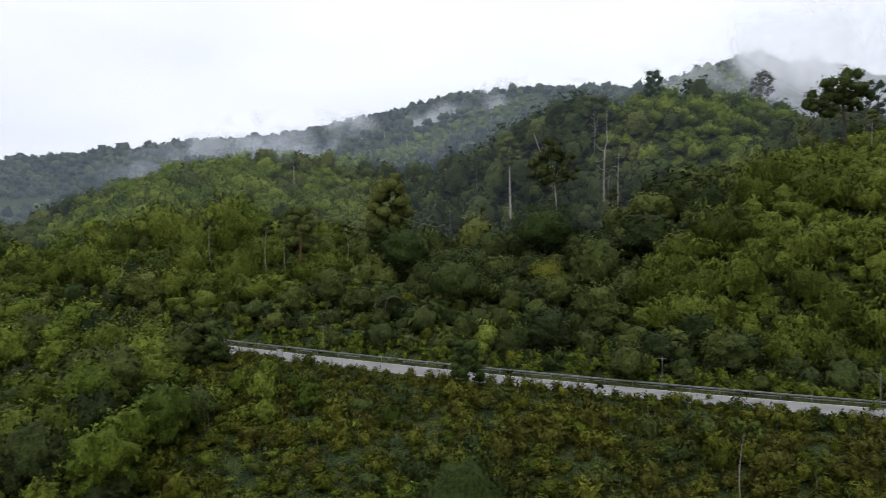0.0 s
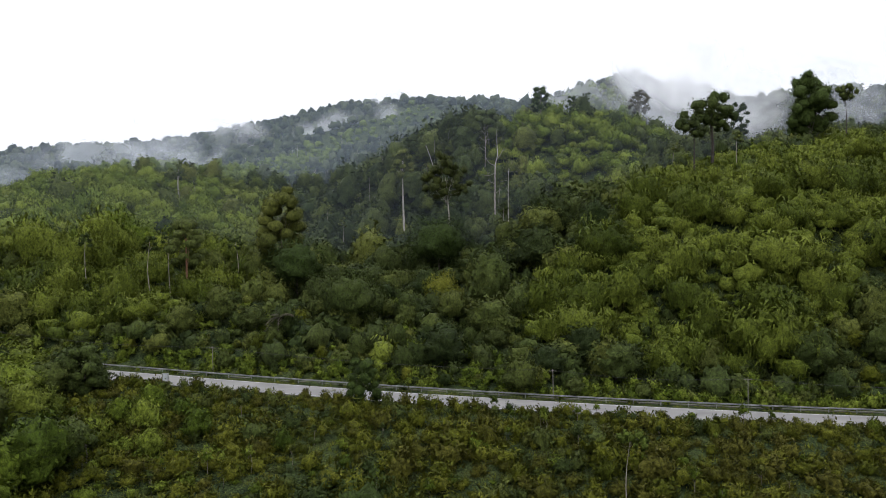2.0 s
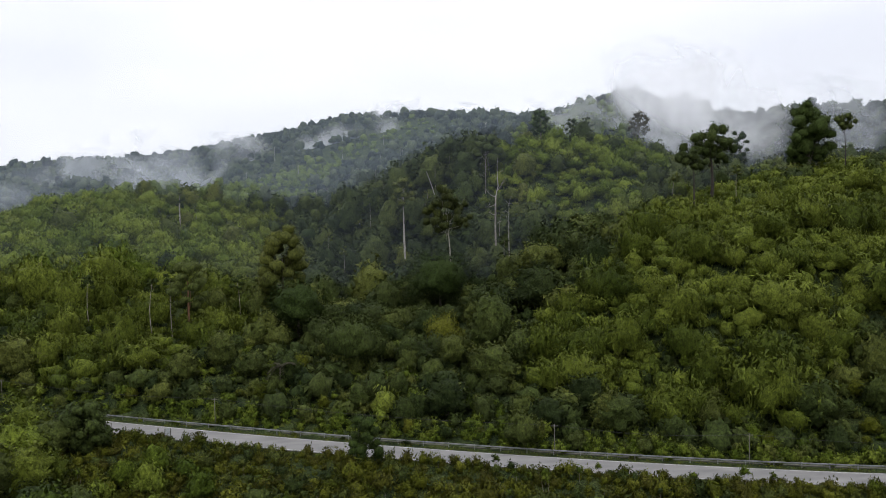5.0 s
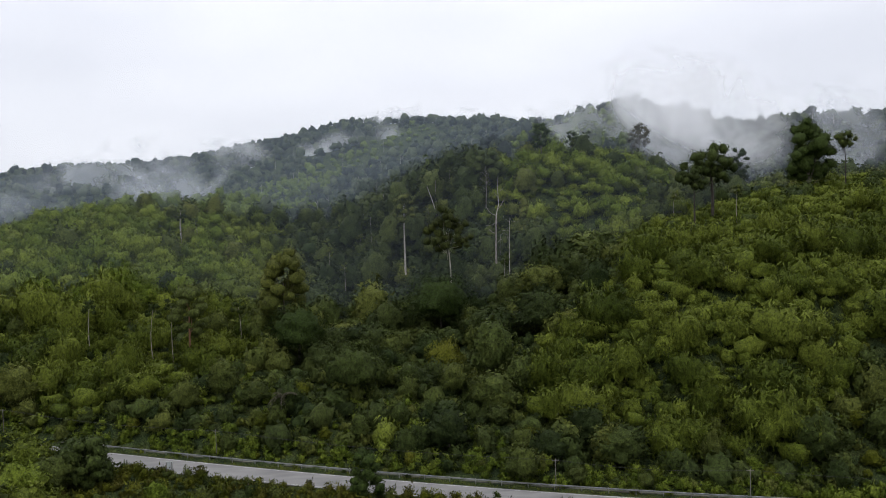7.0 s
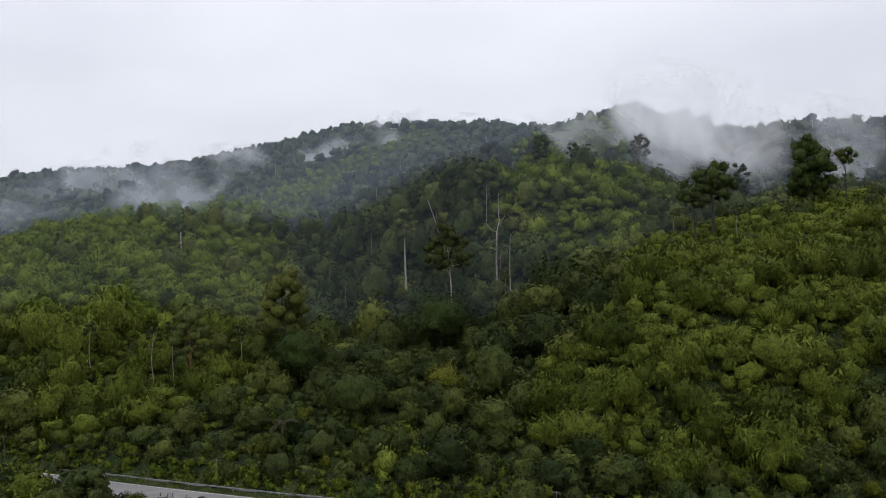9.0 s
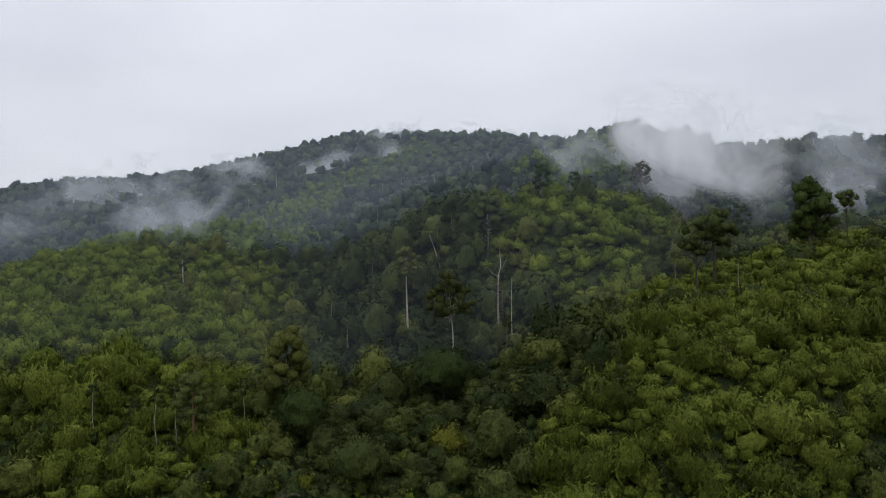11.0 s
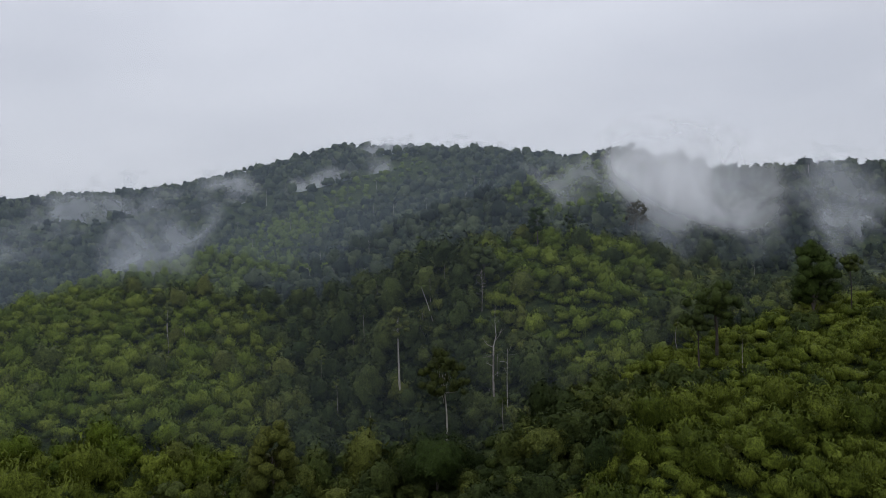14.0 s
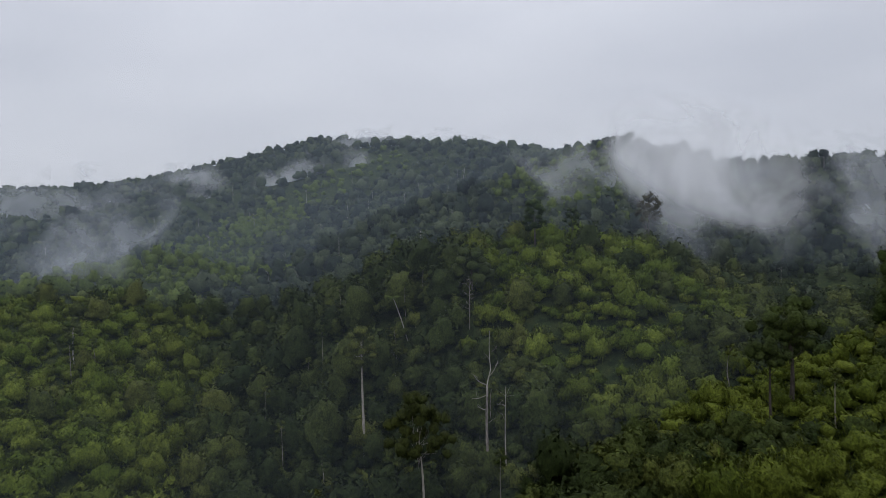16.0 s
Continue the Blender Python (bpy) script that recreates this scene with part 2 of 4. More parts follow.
def geodesic(n):
    """The points and triangles of a unit ball, each face of an icosahedron cut n times along its edges."""
    g = (1 + 5 ** 0.5) / 2
    corner = np.array([(-1, g, 0), (1, g, 0), (-1, -g, 0), (1, -g, 0), (0, -1, g), (0, 1, g), (0, -1, -g), (0, 1, -g), (g, 0, -1), (g, 0, 1), (-g, 0, -1), (-g, 0, 1)], float)
    sides = [(0, 11, 5), (0, 5, 1), (0, 1, 7), (0, 7, 10), (0, 10, 11), (1, 5, 9), (5, 11, 4), (11, 10, 2), (10, 7, 6), (7, 1, 8),
             (3, 9, 4), (3, 4, 2), (3, 2, 6), (3, 6, 8), (3, 8, 9), (4, 9, 5), (2, 4, 11), (6, 2, 10), (8, 6, 7), (9, 8, 1)]
    v, f = [], []
    for a, b, c in sides:
        at = {}
        for i in range(n + 1):
            for j in range(n + 1 - i):
                at[i, j] = len(v)
                v.append((corner[a] * (n - i - j) + corner[b] * i + corner[c] * j) / n)
        for i in range(n):
            for j in range(n - i):
                f.append((at[i, j], at[i + 1, j], at[i, j + 1]))
                if i + j < n - 1:
                    f.append((at[i + 1, j], at[i + 1, j + 1], at[i, j + 1]))
    v = np.array(v)
    v /= np.linalg.norm(v, axis=1)[:, None]
    _, first, back = np.unique(np.round(v, 5), axis=0, return_index=True, return_inverse=True)
    return v[first], back.reshape(-1)[np.array(f)]


BALLS = {n: geodesic(n) for n in (1, 2, 3, 4, 6)}


class Bag:
    """Collects triangles."""

    def __init__(self):
        self.v, self.f, self.count = [], [], 0

    def put(self, v, f):
        self.v.append(v)
        self.f.append(f + self.count)
        self.count += len(v)
        return self

    def arrays(self):
        return np.concatenate(self.v), np.concatenate(self.f)

    def mesh(self, name, material, smooth=False):
        return mesh_from(name, *self.arrays(), material, smooth)


def lumps_of(r, height, width, base, count, flat=0.75, sizes=(0.18, 0.30)):
    """The clumps of a crown, as rows of centre and radii, set over a dome of that height and width that begins at base."""
    rows = []
    for i in range(count):
        a = i * 2.4 + r.uniform(-0.5, 0.5)
        up = 1.0 - (i + r.uniform(0.1, 0.9)) / count * 0.95
        size = width * r.uniform(*sizes)
        reach = math.sqrt(max(1 - (up * 0.92 + 0.04) ** 2, 0.0)) * max(width / 2 - size * 0.75, 0.1) * r.uniform(0.75, 1.08)
        if up < 0.3:
            reach *= 0.6 + 1.3 * up
        rows.append((reach * math.cos(a), reach * math.sin(a), base + up * (height - base - size * flat) * r.uniform(0.9, 1.04), size, size * r.uniform(0.85, 1.1), size * flat))
    return rows


def unit(v):
    return v / (np.linalg.norm(v, axis=-1)[..., None] + 1e-9)


def mantle(r, lumps, fine, rough=0.13, under=-0.25):
    """The closed leafy surface of a crown: one skin drawn over all its clumps, creased between them. Points, triangles, normals."""
    rows = np.array(lumps)
    way, f = BALLS[fine]
    turn = r.uniform(0, 6.28)
    way = way @ np.array([(math.cos(turn), math.sin(turn), 0), (-math.sin(turn), math.cos(turn), 0), (0, 0, 1)])
    lo, hi = (rows[:, :3] - rows[:, 3:]).min(0), (rows[:, :3] + rows[:, 3:]).max(0)
    heart = (lo + hi) / 2 - np.array((0, 0, (hi - lo)[2] * 0.12))
    half = (hi - lo) / 2 * 0.7
    far = 1 / np.sqrt(((way / half) ** 2).sum(1))
    # the furthest clump along each way from the heart
    d = way[:, None] / rows[None, :, 3:]
    c = ((rows[:, :3] - heart) / rows[:, 3:])[None]
    a, b, k = (d * d).sum(-1), (d * c).sum(-1), (c * c).sum(-1) - 1
    root = b * b - a * k
    out = np.where(root > 0, (b + np.sqrt(np.maximum(root, 0))) / a, 0)
    far = np.maximum(far, out.max(1)) * (1 + r.uniform(-rough, rough, len(way)))
    v = heart + way * far[:, None]
    keep = (way[f][:, :, 2] > under).any(1)
    f = f[keep]
    face = np.cross(v[f[:, 1]] - v[f[:, 0]], v[f[:, 2]] - v[f[:, 0]])
    n = np.zeros_like(v)
    for i in range(3):
        np.add.at(n, f[:, i], face)
    return v, f, unit(unit(n) + 0.35 * way), heart


def sprays(r, skin, leaves, length, breadth, droop, reach=(0.8, 1.1)):
    """Leafy sprays that lie over a crown's surface like shingles, some standing out. They take the light as the surface does."""
    v, f, n, heart = skin
    area = np.linalg.norm(np.cross(v[f[:, 1]] - v[f[:, 0]], v[f[:, 2]] - v[f[:, 0]]), axis=1)
    pick = f[r.choice(len(f), leaves, p=area / area.sum())]
    w = r.dirichlet((1, 1, 1), leaves)[:, :, None]
    at, way = (v[pick] * w).sum(1), unit((n[pick] * w).sum(1))
    size = r.uniform(0.5, 1.4, (leaves, 1))
    at = heart + (at - heart) * r.uniform(*reach, (leaves, 1))
    along = unit(way * r.uniform(-0.2, 0.5, (leaves, 1)) + r.normal(0, 0.5, (leaves, 3)) - np.array([0, 0, droop]))
    across = unit(np.cross(along, way + r.normal(0, 0.5, (leaves, 3))))
    tri = np.stack([at - along * length * 0.35 * size - across * breadth * 0.5 * size, at - along * length * 0.25 * size + across * breadth * 0.5 * size, at + along * length * 0.65 * size], 1)
    face = unit(way + r.normal(0, 0.28, way.shape))
    turned = (np.cross(tri[:, 1] - tri[:, 0], tri[:, 2] - tri[:, 0]) * face).sum(1) < 0
    tri[turned] = tri[turned][:, ::-1]
    return tri.reshape(-1, 3), np.arange(leaves * 3).reshape(-1, 3), np.repeat(face, 3, axis=0)


def within(skin, share):
    """The dense inner body of a crown, a share of its full size."""
    v, f, n, heart = skin
    return heart + (v - heart) * share, f, n


def gather(*pieces):
    """Points, triangles and normals of several pieces as one."""
    starts = np.cumsum([0] + [len(p[0]) for p in pieces])
    return np.concatenate([p[0] for p in pieces]), np.concatenate([p[1] + k for p, k in zip(pieces, starts)]), np.concatenate([p[2] for p in pieces])


def foliage(r, lumps, leaves, length, breadth, droop, fine=4, body=0.8, reach=(0.8, 1.1), under=-0.25):
    """A closed crown: its creased inner body and the sprays over it."""
    skin = mantle(r, lumps, fine, under=under)
    return gather(within(skin, body), sprays(r, skin, leaves, length, breadth, droop, reach))


def open_foliage(r, lumps, leaves, length, breadth, droop, fine=2, solid=0.7):
    """An open crown: every clump apart, an uneven body with its own sprays, with gaps of sky between."""
    pieces, rows = [], np.array(lumps)
    heart = np.array([rows[:, 0].mean(), rows[:, 1].mean(), rows[:, 2].min()])
    area = rows[:, 3] * rows[:, 4]
    for row, share in zip(rows, area / area.sum()):
        knobs = [(*row[:3], *(row[3:] * 0.8))] + [(*(row[:3] + unit(r.normal(0, 1, 3)) * row[3:] * 0.6), *(row[3:] * r.uniform(0.3, 0.5))) for _ in range(5)]
        skin = mantle(r, knobs, fine, 0.2, -2)
        skin = (skin[0], skin[1], unit(skin[2] + 0.6 * unit(skin[0] - heart)), skin[3])
        pieces += [within(skin, solid), sprays(r, skin, max(int(leaves * share), 8), length, breadth, droop, (0.55, 1.25))]
    return gather(*pieces)


def limb(bag, a, b, ra, rb, sides=6, steps=4, bend=0.0, r=rng):
    """A tapered, slightly bent round limb from a to b."""
    a, b = np.array(a, float), np.array(b, float)
    way = (b - a) / max(np.linalg.norm(b - a), 1e-6)
    side = np.cross(way, (0.31, 0.87, 0.37))
    side /= np.linalg.norm(side)
    other = np.cross(way, side)
    off = r.normal(0, bend, (2,))
    angle = np.arange(sides) * 2 * math.pi / sides
    rings = []
    for i in range(steps + 1):
        s = i / steps
        mid = a + (b - a) * s + (side * off[0] + other * off[1]) * math.sin(math.pi * s)
        rad = ra + (rb - ra) * s
        rings.append(mid + rad * (np.cos(angle)[:, None] * side + np.sin(angle)[:, None] * other))
    v = np.concatenate(rings)
    f = []
    for i in range(steps):
        for j in range(sides):
            p, q = i * sides + j, i * sides + (j + 1) % sides
            f += [(p, q, q + sides), (p, q + sides, p + sides)]
    top = len(v)
    v = np.concatenate([v, [b]])
    f += [(top - sides + j, top - sides + (j + 1) % sides, top) for j in range(sides)]
    bag.put(v, np.array(f))
    return bag


def part(name, me, parent, label=""):
    ob = new(name, me)
    ob.parent = parent
    return tagged(ob, label)


def box(bag, lo, hi):
    v = np.array([(x, y, z) for x in (lo[0], hi[0]) for y in (lo[1], hi[1]) for z in (lo[2], hi[2])], float)
    f = [(0, 1, 3), (0, 3, 2), (4, 6, 7), (4, 7, 5), (0, 4, 5), (0, 5, 1), (2, 3, 7), (2, 7, 6), (0, 2, 6), (0, 6, 4), (1, 5, 7), (1, 7, 3)]
    return bag.put(v, np.array(f))


# ---- the lie of the land: crests, spurs and gullies, metres ----
LAND = [
    [(-120, 168, 5), (-60, 139, 1.8), (-38, 127, 0.2), (0, 115, -1.9), (31, 104, -3.2), (60, 97, -4.4), (90, 92, -5.6), (160, 84, -9)],
    [(-120, 150, 4), (-62, 128, 1.2), (-40, 117, -0.4), (0, 104, -2.4), (31, 93, -4.2), (60, 86, -5.4), (90, 81, -6.6), (160, 73, -10)],
    [(-110, 90, -8), (-50, 70, -9), (0, 60, -11), (50, 56, -13), (110, 50, -16)],
    [(-150, 0, -30), (0, 0, -32), (150, 0, -34), (0, -200, -40)],
    [(40, 118, -1), (66, 113, -3), (96, 113, 2), (66, 139, 13), (98, 144, 24), (120, 180, 35), (139, 230, 45), (158, 218, 46), (200, 240, 51), (260, 250, 55)],
    [(58, 180, 19), (88, 244, 34), (98, 280, 57), (101, 339, 70), (131, 325, 66), (161, 345, 58)],
    [(172, 285, 43), (230, 290, 37), (215, 350, 38), (300, 330, 34), (265, 400, 44), (340, 430, 52)],
    [(0, 128, 1), (28, 150, 5), (14, 218, 7), (24, 262, 13), (2, 300, 20), (-16, 338, 26), (5, 460, 42), (-15, 563, 48)],
    [(-40, 142, 5), (-34, 164, 9), (-70, 191, 18), (-47, 230, 22), (-70, 262, 30), (-112, 305, 37.5), (-127, 357, 47), (-66, 330, 38), (-116, 455, 56), (-136, 405, 50), (-157, 250, 12), (-155, 300, 22), (-260, 420, 6)],
    [(-88, 503, 56), (-77, 545, 63), (-57, 667, 79), (-3, 716, 81), (66, 558, 80), (30, 414, 50), (45, 298, 46), (25, 320, 42)],
    [(-180, 520, 28), (-160, 700, 46), (-330, 800, 50), (-380, 600, 12)],
    [(146, 869, 140), (170, 800, 112), (85, 981, 181), (31, 1343, 236), (-46, 1224, 190), (-156, 1214, 170), (-250, 1210, 150), (-382, 1182, 145), (-454, 1117, 132), (-700, 1150, 120)],
    [(266, 829, 150), (229, 573, 130), (260, 580, 136), (356, 555, 108), (382, 518, 112), (520, 520, 115)],
    [(100, 1500, 222), (360, 1050, 178), (440, 800, 112), (520, 690, 98), (600, 1300, 110), (-500, 1600, 110), (1000, 900, 60), (-900, 600, 20)],
]
KNOTS, ROUND = np.array([p for line in LAND for p in line], float), 12.0
_n = len(KNOTS)
_a = np.ones((_n + 1, _n + 1))
_a[:_n, :_n] = -np.sqrt(((KNOTS[:, None, :2] - KNOTS[None, :, :2]) ** 2).sum(-1) + ROUND ** 2)
_a[_n, _n] = 0
PULL = np.linalg.solve(_a, np.append(KNOTS[:, 2], 0))


def road_edge(x):
    """y of the road's uphill edge."""
    return 115.6 - 0.364 * x + 0.00077 * x * x + ROAD_CUBE * x ** 3


def road_z(x):
    return -1.5 - 0.0484 * x + 0.000018 * x * x


ROAD_CUBE, ROAD_WIDTH = 0.00000126, 5.7


def land(x, y):
    """Height of the ground."""
    x, y = np.asarray(x, float), np.asarray(y, float)
    z = np.full(np.broadcast(x, y).shape, PULL[-1])
    for (px, py, _), w in zip(KNOTS, PULL):
        z = z - w * np.sqrt((x - px) ** 2 + (y - py) ** 2 + ROUND ** 2)
    z = z + 0.5 * np.sin(x * 0.21 + 1.3 * np.sin(y * 0.13)) * np.sin(y * 0.19 + 1.7 * np.sin(x * 0.11))
    far = smoothstep(1700, 3200, np.hypot(x, y - 400))
    z = z * (1 - far) + 20 * far
    xx = np.clip(x, -130, 170)
    d = (y - road_edge(xx)) * 0.94
    bed = smoothstep(-ROAD_WIDTH - 4.0, -ROAD_WIDTH - 0.7, d) * (1 - smoothstep(3.0, 7.0, d)) * (1 - smoothstep(130, 170, np.abs(x)))
    return z * (1 - bed) + (road_z(xx) - 0.12) * bed


def graded(*spans):
    return np.unique(np.concatenate([np.linspace(a, b, n) for a, b, n in spans]))


gx = graded((-4500, -900, 7), (-900, -200, 36), (-200, 280, 101), (280, 900, 32), (900, 4500, 7))
gy = graded((-3000, -100, 7), (-100, 40, 12), (40, 420, 108), (420, 1500, 100), (1500, 4800, 9))
GX, GY = np.meshgrid(gx, gy)
gv = np.stack([GX, GY, land(GX, GY)], -1).reshape(-1, 3)
gi = np.arange(len(gx) * len(gy)).reshape(len(gy), len(gx))
gf = np.stack([gi[:-1, :-1], gi[:-1, 1:], gi[1:, 1:], gi[1:, :-1]], -1).reshape(-1, 4)
ground = tagged(new("ground", mesh_from("ground", gv, gf, GROUND, True)), "steep hillside ground of soil and low green growth", "ground", kind="structure")


# ---- road ----
def ribbon(d0, d1, lift0, lift1, x0=-125, x1=165, step=2.5, thick=0.25):
    """A strip along the road between two distances from its uphill edge, with a skirt below."""
    xs = np.arange(x0, x1 + 0.1, step)
    slope = np.gradient(road_edge(xs), xs)
    nx, ny = -slope / np.hypot(slope, 1), 1 / np.hypot(slope, 1)
    cols = []
    for d, up in ((d0, lift0 - thick), (d0, lift0), (d1, lift1), (d1, lift1 - thick)):
        cols.append(np.stack([xs + nx * d, road_edge(xs) + ny * d, road_z(xs) + up], -1))
    v = np.stack(cols, 1).reshape(-1, 3)
    f = []
    for i in range(len(xs) - 1):
        for j in range(3):
            p = i * 4 + j
            f.append((p, p + 4, p + 5, p + 1))
    return v, np.array(f)


def strip(name, material, *span, **more):
    return mesh_from(name, *ribbon(*span, **more), material, False)


road = tagged(new("road", strip("road", ASPHALT, -ROAD_WIDTH, 0, 0.0, 0.06)), "wet grey asphalt road cut along the hillside", "road", kind="structure")
for name, d in (("edge_line", -0.35), ("edge_line", -ROAD_WIDTH + 0.25)):
    line = part(name, strip(name, PAINT, d, d + 0.14, 0.06 + d * 0.009 + 0.004, 0.06 + d * 0.009 + 0.005, thick=0.003), road, "worn white edge line")
drain = tagged(new("drain", strip("drain", CONCRETE, 2.3, 2.7, 0.03, 0.03, thick=0.4)), "grey concrete drain along the foot of the slope", "drain", kind="structure")


def along_road(x, d, up=0.0):
    s = -0.364 + 0.00154 * x + 3 * ROAD_CUBE * x * x
    k = math.hypot(s, 1)
    return Vector((x - s / k * d, road_edge(x) + d / k, road_z(x) + up)), math.atan2(s, 1)


def guardrail():
    """A galvanised beam with a folded face on posts."""
    rail = tagged(new("guardrail"), "galvanised steel guardrail on posts beside the road", "guardrail")
    profile = [(0.0, 0.47), (-0.07, 0.50), (-0.07, 0.55), (0.0, 0.59), (-0.07, 0.63), (-0.07, 0.68), (0.0, 0.71)]
    post = box(Bag(), (-0.06, 0.0, -0.3), (0.06, 0.12, 0.72)).mesh("post", STEEL)
    xs = np.arange(-44, 96.1, 2)
    v, f = [], []
    for x in xs:
        for off, up in profile:
            v.append(along_road(x, 1.6 + off, up)[0])
    k = len(profile)
    for i in range(len(xs) - 1):
        for j in range(k - 1):
            p = i * k + j
            f.append((p, p + k, p + k + 1, p + 1))
    part("beam", mesh_from("beam", v, f, STEEL), rail, "pale folded steel beam")
    for x in np.arange(-44, 96.1, 4):
        ob = part("post", post, rail)
        at, turn = along_road(float(x), 1.62)
        ob.matrix_basis = Matrix.Translation(at) @ Matrix.Rotation(turn, 4, "Z")
    return rail


guardrail()


def utility_pole(x, d, height):
    at, turn = along_road(x, d, -0.3)
    pole = tagged(new("utility_pole"), "slim grey roadside utility pole with a crossarm", "utility pole", "poles beside the road")
    pole.matrix_basis = Matrix.Translation(at) @ Matrix.Rotation(turn, 4, "Z")
    part("pole", limb(Bag(), (0, 0, 0), (0, 0, height), 0.07, 0.05, 8, 4).mesh("pole", WEATHERED, True), pole)
    arm = part("crossarm", box(Bag(), (-0.55, -0.04, height - 0.33), (0.55, 0.04, height - 0.26)).mesh("crossarm", WEATHERED), pole)
    pin = limb(Bag(), (0, 0, 0), (0, 0, 0.14), 0.03, 0.02, 6, 1).mesh("insulator", CONCRETE)
    for px in (-0.5, 0.5):
        part("insulator", pin, arm).location = (px, 0, height - 0.25)
    return at + Vector((0, 0, height - 0.2))


pole_tops = [utility_pole(x, d, hh) for x, d, hh in ((-66, 3.2, 5.2), (-23.6, 3.2, 5.2), (32.2, 2.0, 5.0), (60.7, 2.2, 5.0), (100, 2.4, 5.0))]
def cable(points, radius=0.009):
    """One thin tube of square section along the points."""
    v, f = [], []
    for p in points:
        v += [p + Vector(o) for o in ((0, -radius, -radius), (0, radius, -radius), (0, radius, radius), (0, -radius, radius))]
    for i in range(len(points) - 1):
        for j in range(4):
            a, b = i * 4 + j, i * 4 + (j + 1) % 4
            f.append((a, b, b + 4, a + 4))
    return mesh_from("cable", v, f, CABLE)


for a, b in zip(pole_tops, pole_tops[1:]):
    line = tagged(new("power_line"), "pair of thin dark power cables sagging between poles", "power line", "cables between the poles")
    for side in (-0.6, 0.6):
        part("cable", cable([a.lerp(b, i / 12) + Vector((side * 0.8, -side * 0.3, -0.75 * math.sin(math.pi * i / 12))) for i in range(13)]), line)


def road_sign():
    at, turn = along_road(-26.3, -ROAD_WIDTH - 0.6, -0.2)
    sign = tagged(new("road_sign"), "grey back of a road sign on two posts", "road sign")
    sign.matrix_basis = Matrix.Translation(at) @ Matrix.Rotation(turn + 0.25, 4, "Z")
    for px in (-0.45, 0.45):
        part("post", limb(Bag(), (px, 0, 0), (px, 0, 2.2), 0.05, 0.05, 6, 1).mesh("post", BARK_DARK), sign)
    part("panel", box(Bag(), (-0.55, 0.05, 1.1), (0.55, 0.09, 2.25)).mesh("panel", SIGN_BACK), sign)


road_sign()


# ---- kinds of plant ----
def tree_kind(name, seed, height, width, base, count, leaves, length, breadth, droop, leaf, bark, label, category="tree", radius=0.16, flat=0.75, group="", sizes=(0.10, 0.19), fine=4, body=0.8, reach=(0.8, 1.1)):
    """A tree at the origin: tapered trunk with limbs into the crown's clumps, and the crown."""
    r = np.random.default_rng(seed)
    lumps = lumps_of(r, height, width, base, count, flat, sizes)
    bag = Bag()
    limb(bag, (0, 0, -0.6), (r.normal(0, 0.2), r.normal(0, 0.2), base + (height - base) * 0.7), radius, radius * 0.35, 5, 4, 0.25, r)
    for c in lumps[: min(4, count)]:
        limb(bag, (0, 0, base * r.uniform(0.75, 1.05)), np.array(c[:3]) * 0.85, radius * 0.45, radius * 0.12, 4, 2, 0.2, r)
    tree = tagged(new(name), label, category, group)
    part("trunk", bag.mesh("trunk", bark, True), tree)
    part("crown", leaf_mesh("crown", foliage(r, lumps, leaves, length, breadth, droop, fine, body, reach, -0.6), leaf), tree)
    return tree


def bamboo_arrays(seed, height, width, leaves, length=0.8, plumes=13, fine=4):
    """An arching clump: plumes that rise from one root and bow over."""
    r = np.random.default_rng(seed)
    lumps, culms = [], []
    for i in range(plumes):
        a, out = i * 2.4 + r.uniform(-0.4, 0.4), math.sqrt((i + 0.5) / plumes)
        top = height * r.uniform(0.62, 1.05) * (1.05 - 0.42 * out * out)
        for s, size in ((0.62, 1.1), (1.0, 1.0)):
            reach = out * width * 0.43 * s ** 1.6
            z = top * math.sin(min(s * 1.5, 1.9)) * 0.95
            k = width * 0.115 * size * r.uniform(0.75, 1.3)
            lumps.append((reach * math.cos(a), reach * math.sin(a), z - k * 0.9, k, k, k * 1.5))
        if i % 3 == 0 and len(culms) < 4:
            culms.append(limb(Bag(), (0.3 * math.cos(a), 0.3 * math.sin(a), -0.4), (out * width * 0.3 * math.cos(a), out * width * 0.3 * math.sin(a), top * 0.85), 0.05, 0.025, 3, 2, 0.3, r))
    return foliage(r, lumps, leaves, length, length * 0.3, 0.8, fine, 0.76, (0.68, 1.2)), culms


def bamboo_kind(seed, height, width, leaves):
    leaves_of, culms = bamboo_arrays(seed, height, width, leaves, 0.88, fine=4)
    clump = tagged(new("bamboo_clump"), "arching clump of light green bamboo on the slope", "bamboo", "bamboo on the hillside")
    for bag in culms:
        part("culm", bag.mesh("culm", CULM, True), clump)
    part("foliage", leaf_mesh("foliage", leaves_of, LEAF_BAMBOO), clump)
    return clump


def shrub_arrays(seed, height, width, leaves, length=0.30, breadth=0.22, count=9, fine=2):
    r = np.random.default_rng(seed)
    return foliage(r, lumps_of(r, height, width, height * 0.05, count, 0.9, (0.13, 0.24)), leaves, length, breadth, -0.1, fine, 0.62, (0.6, 1.25))


def shrub_kind(seed, height, width, leaves, leaf):
    r = np.random.default_rng(seed)
    bush = tagged(new("shrub"), "low leafy shrub on the slope below the road", "shrub", "shrubs below the road")
    stems = Bag()
    limb(stems, (0, 0, -0.3), (r.normal(0, 0.2), r.normal(0, 0.2), height * 0.7), 0.035, 0.015, 4, 2, 0.1, r)
    part("stem", stems.mesh("stem", BARK_DARK, True), bush)
    part("foliage", leaf_mesh("foliage", shrub_arrays(seed, height, width, leaves, 0.36, 0.17, fine=2), leaf), bush)
    return bush


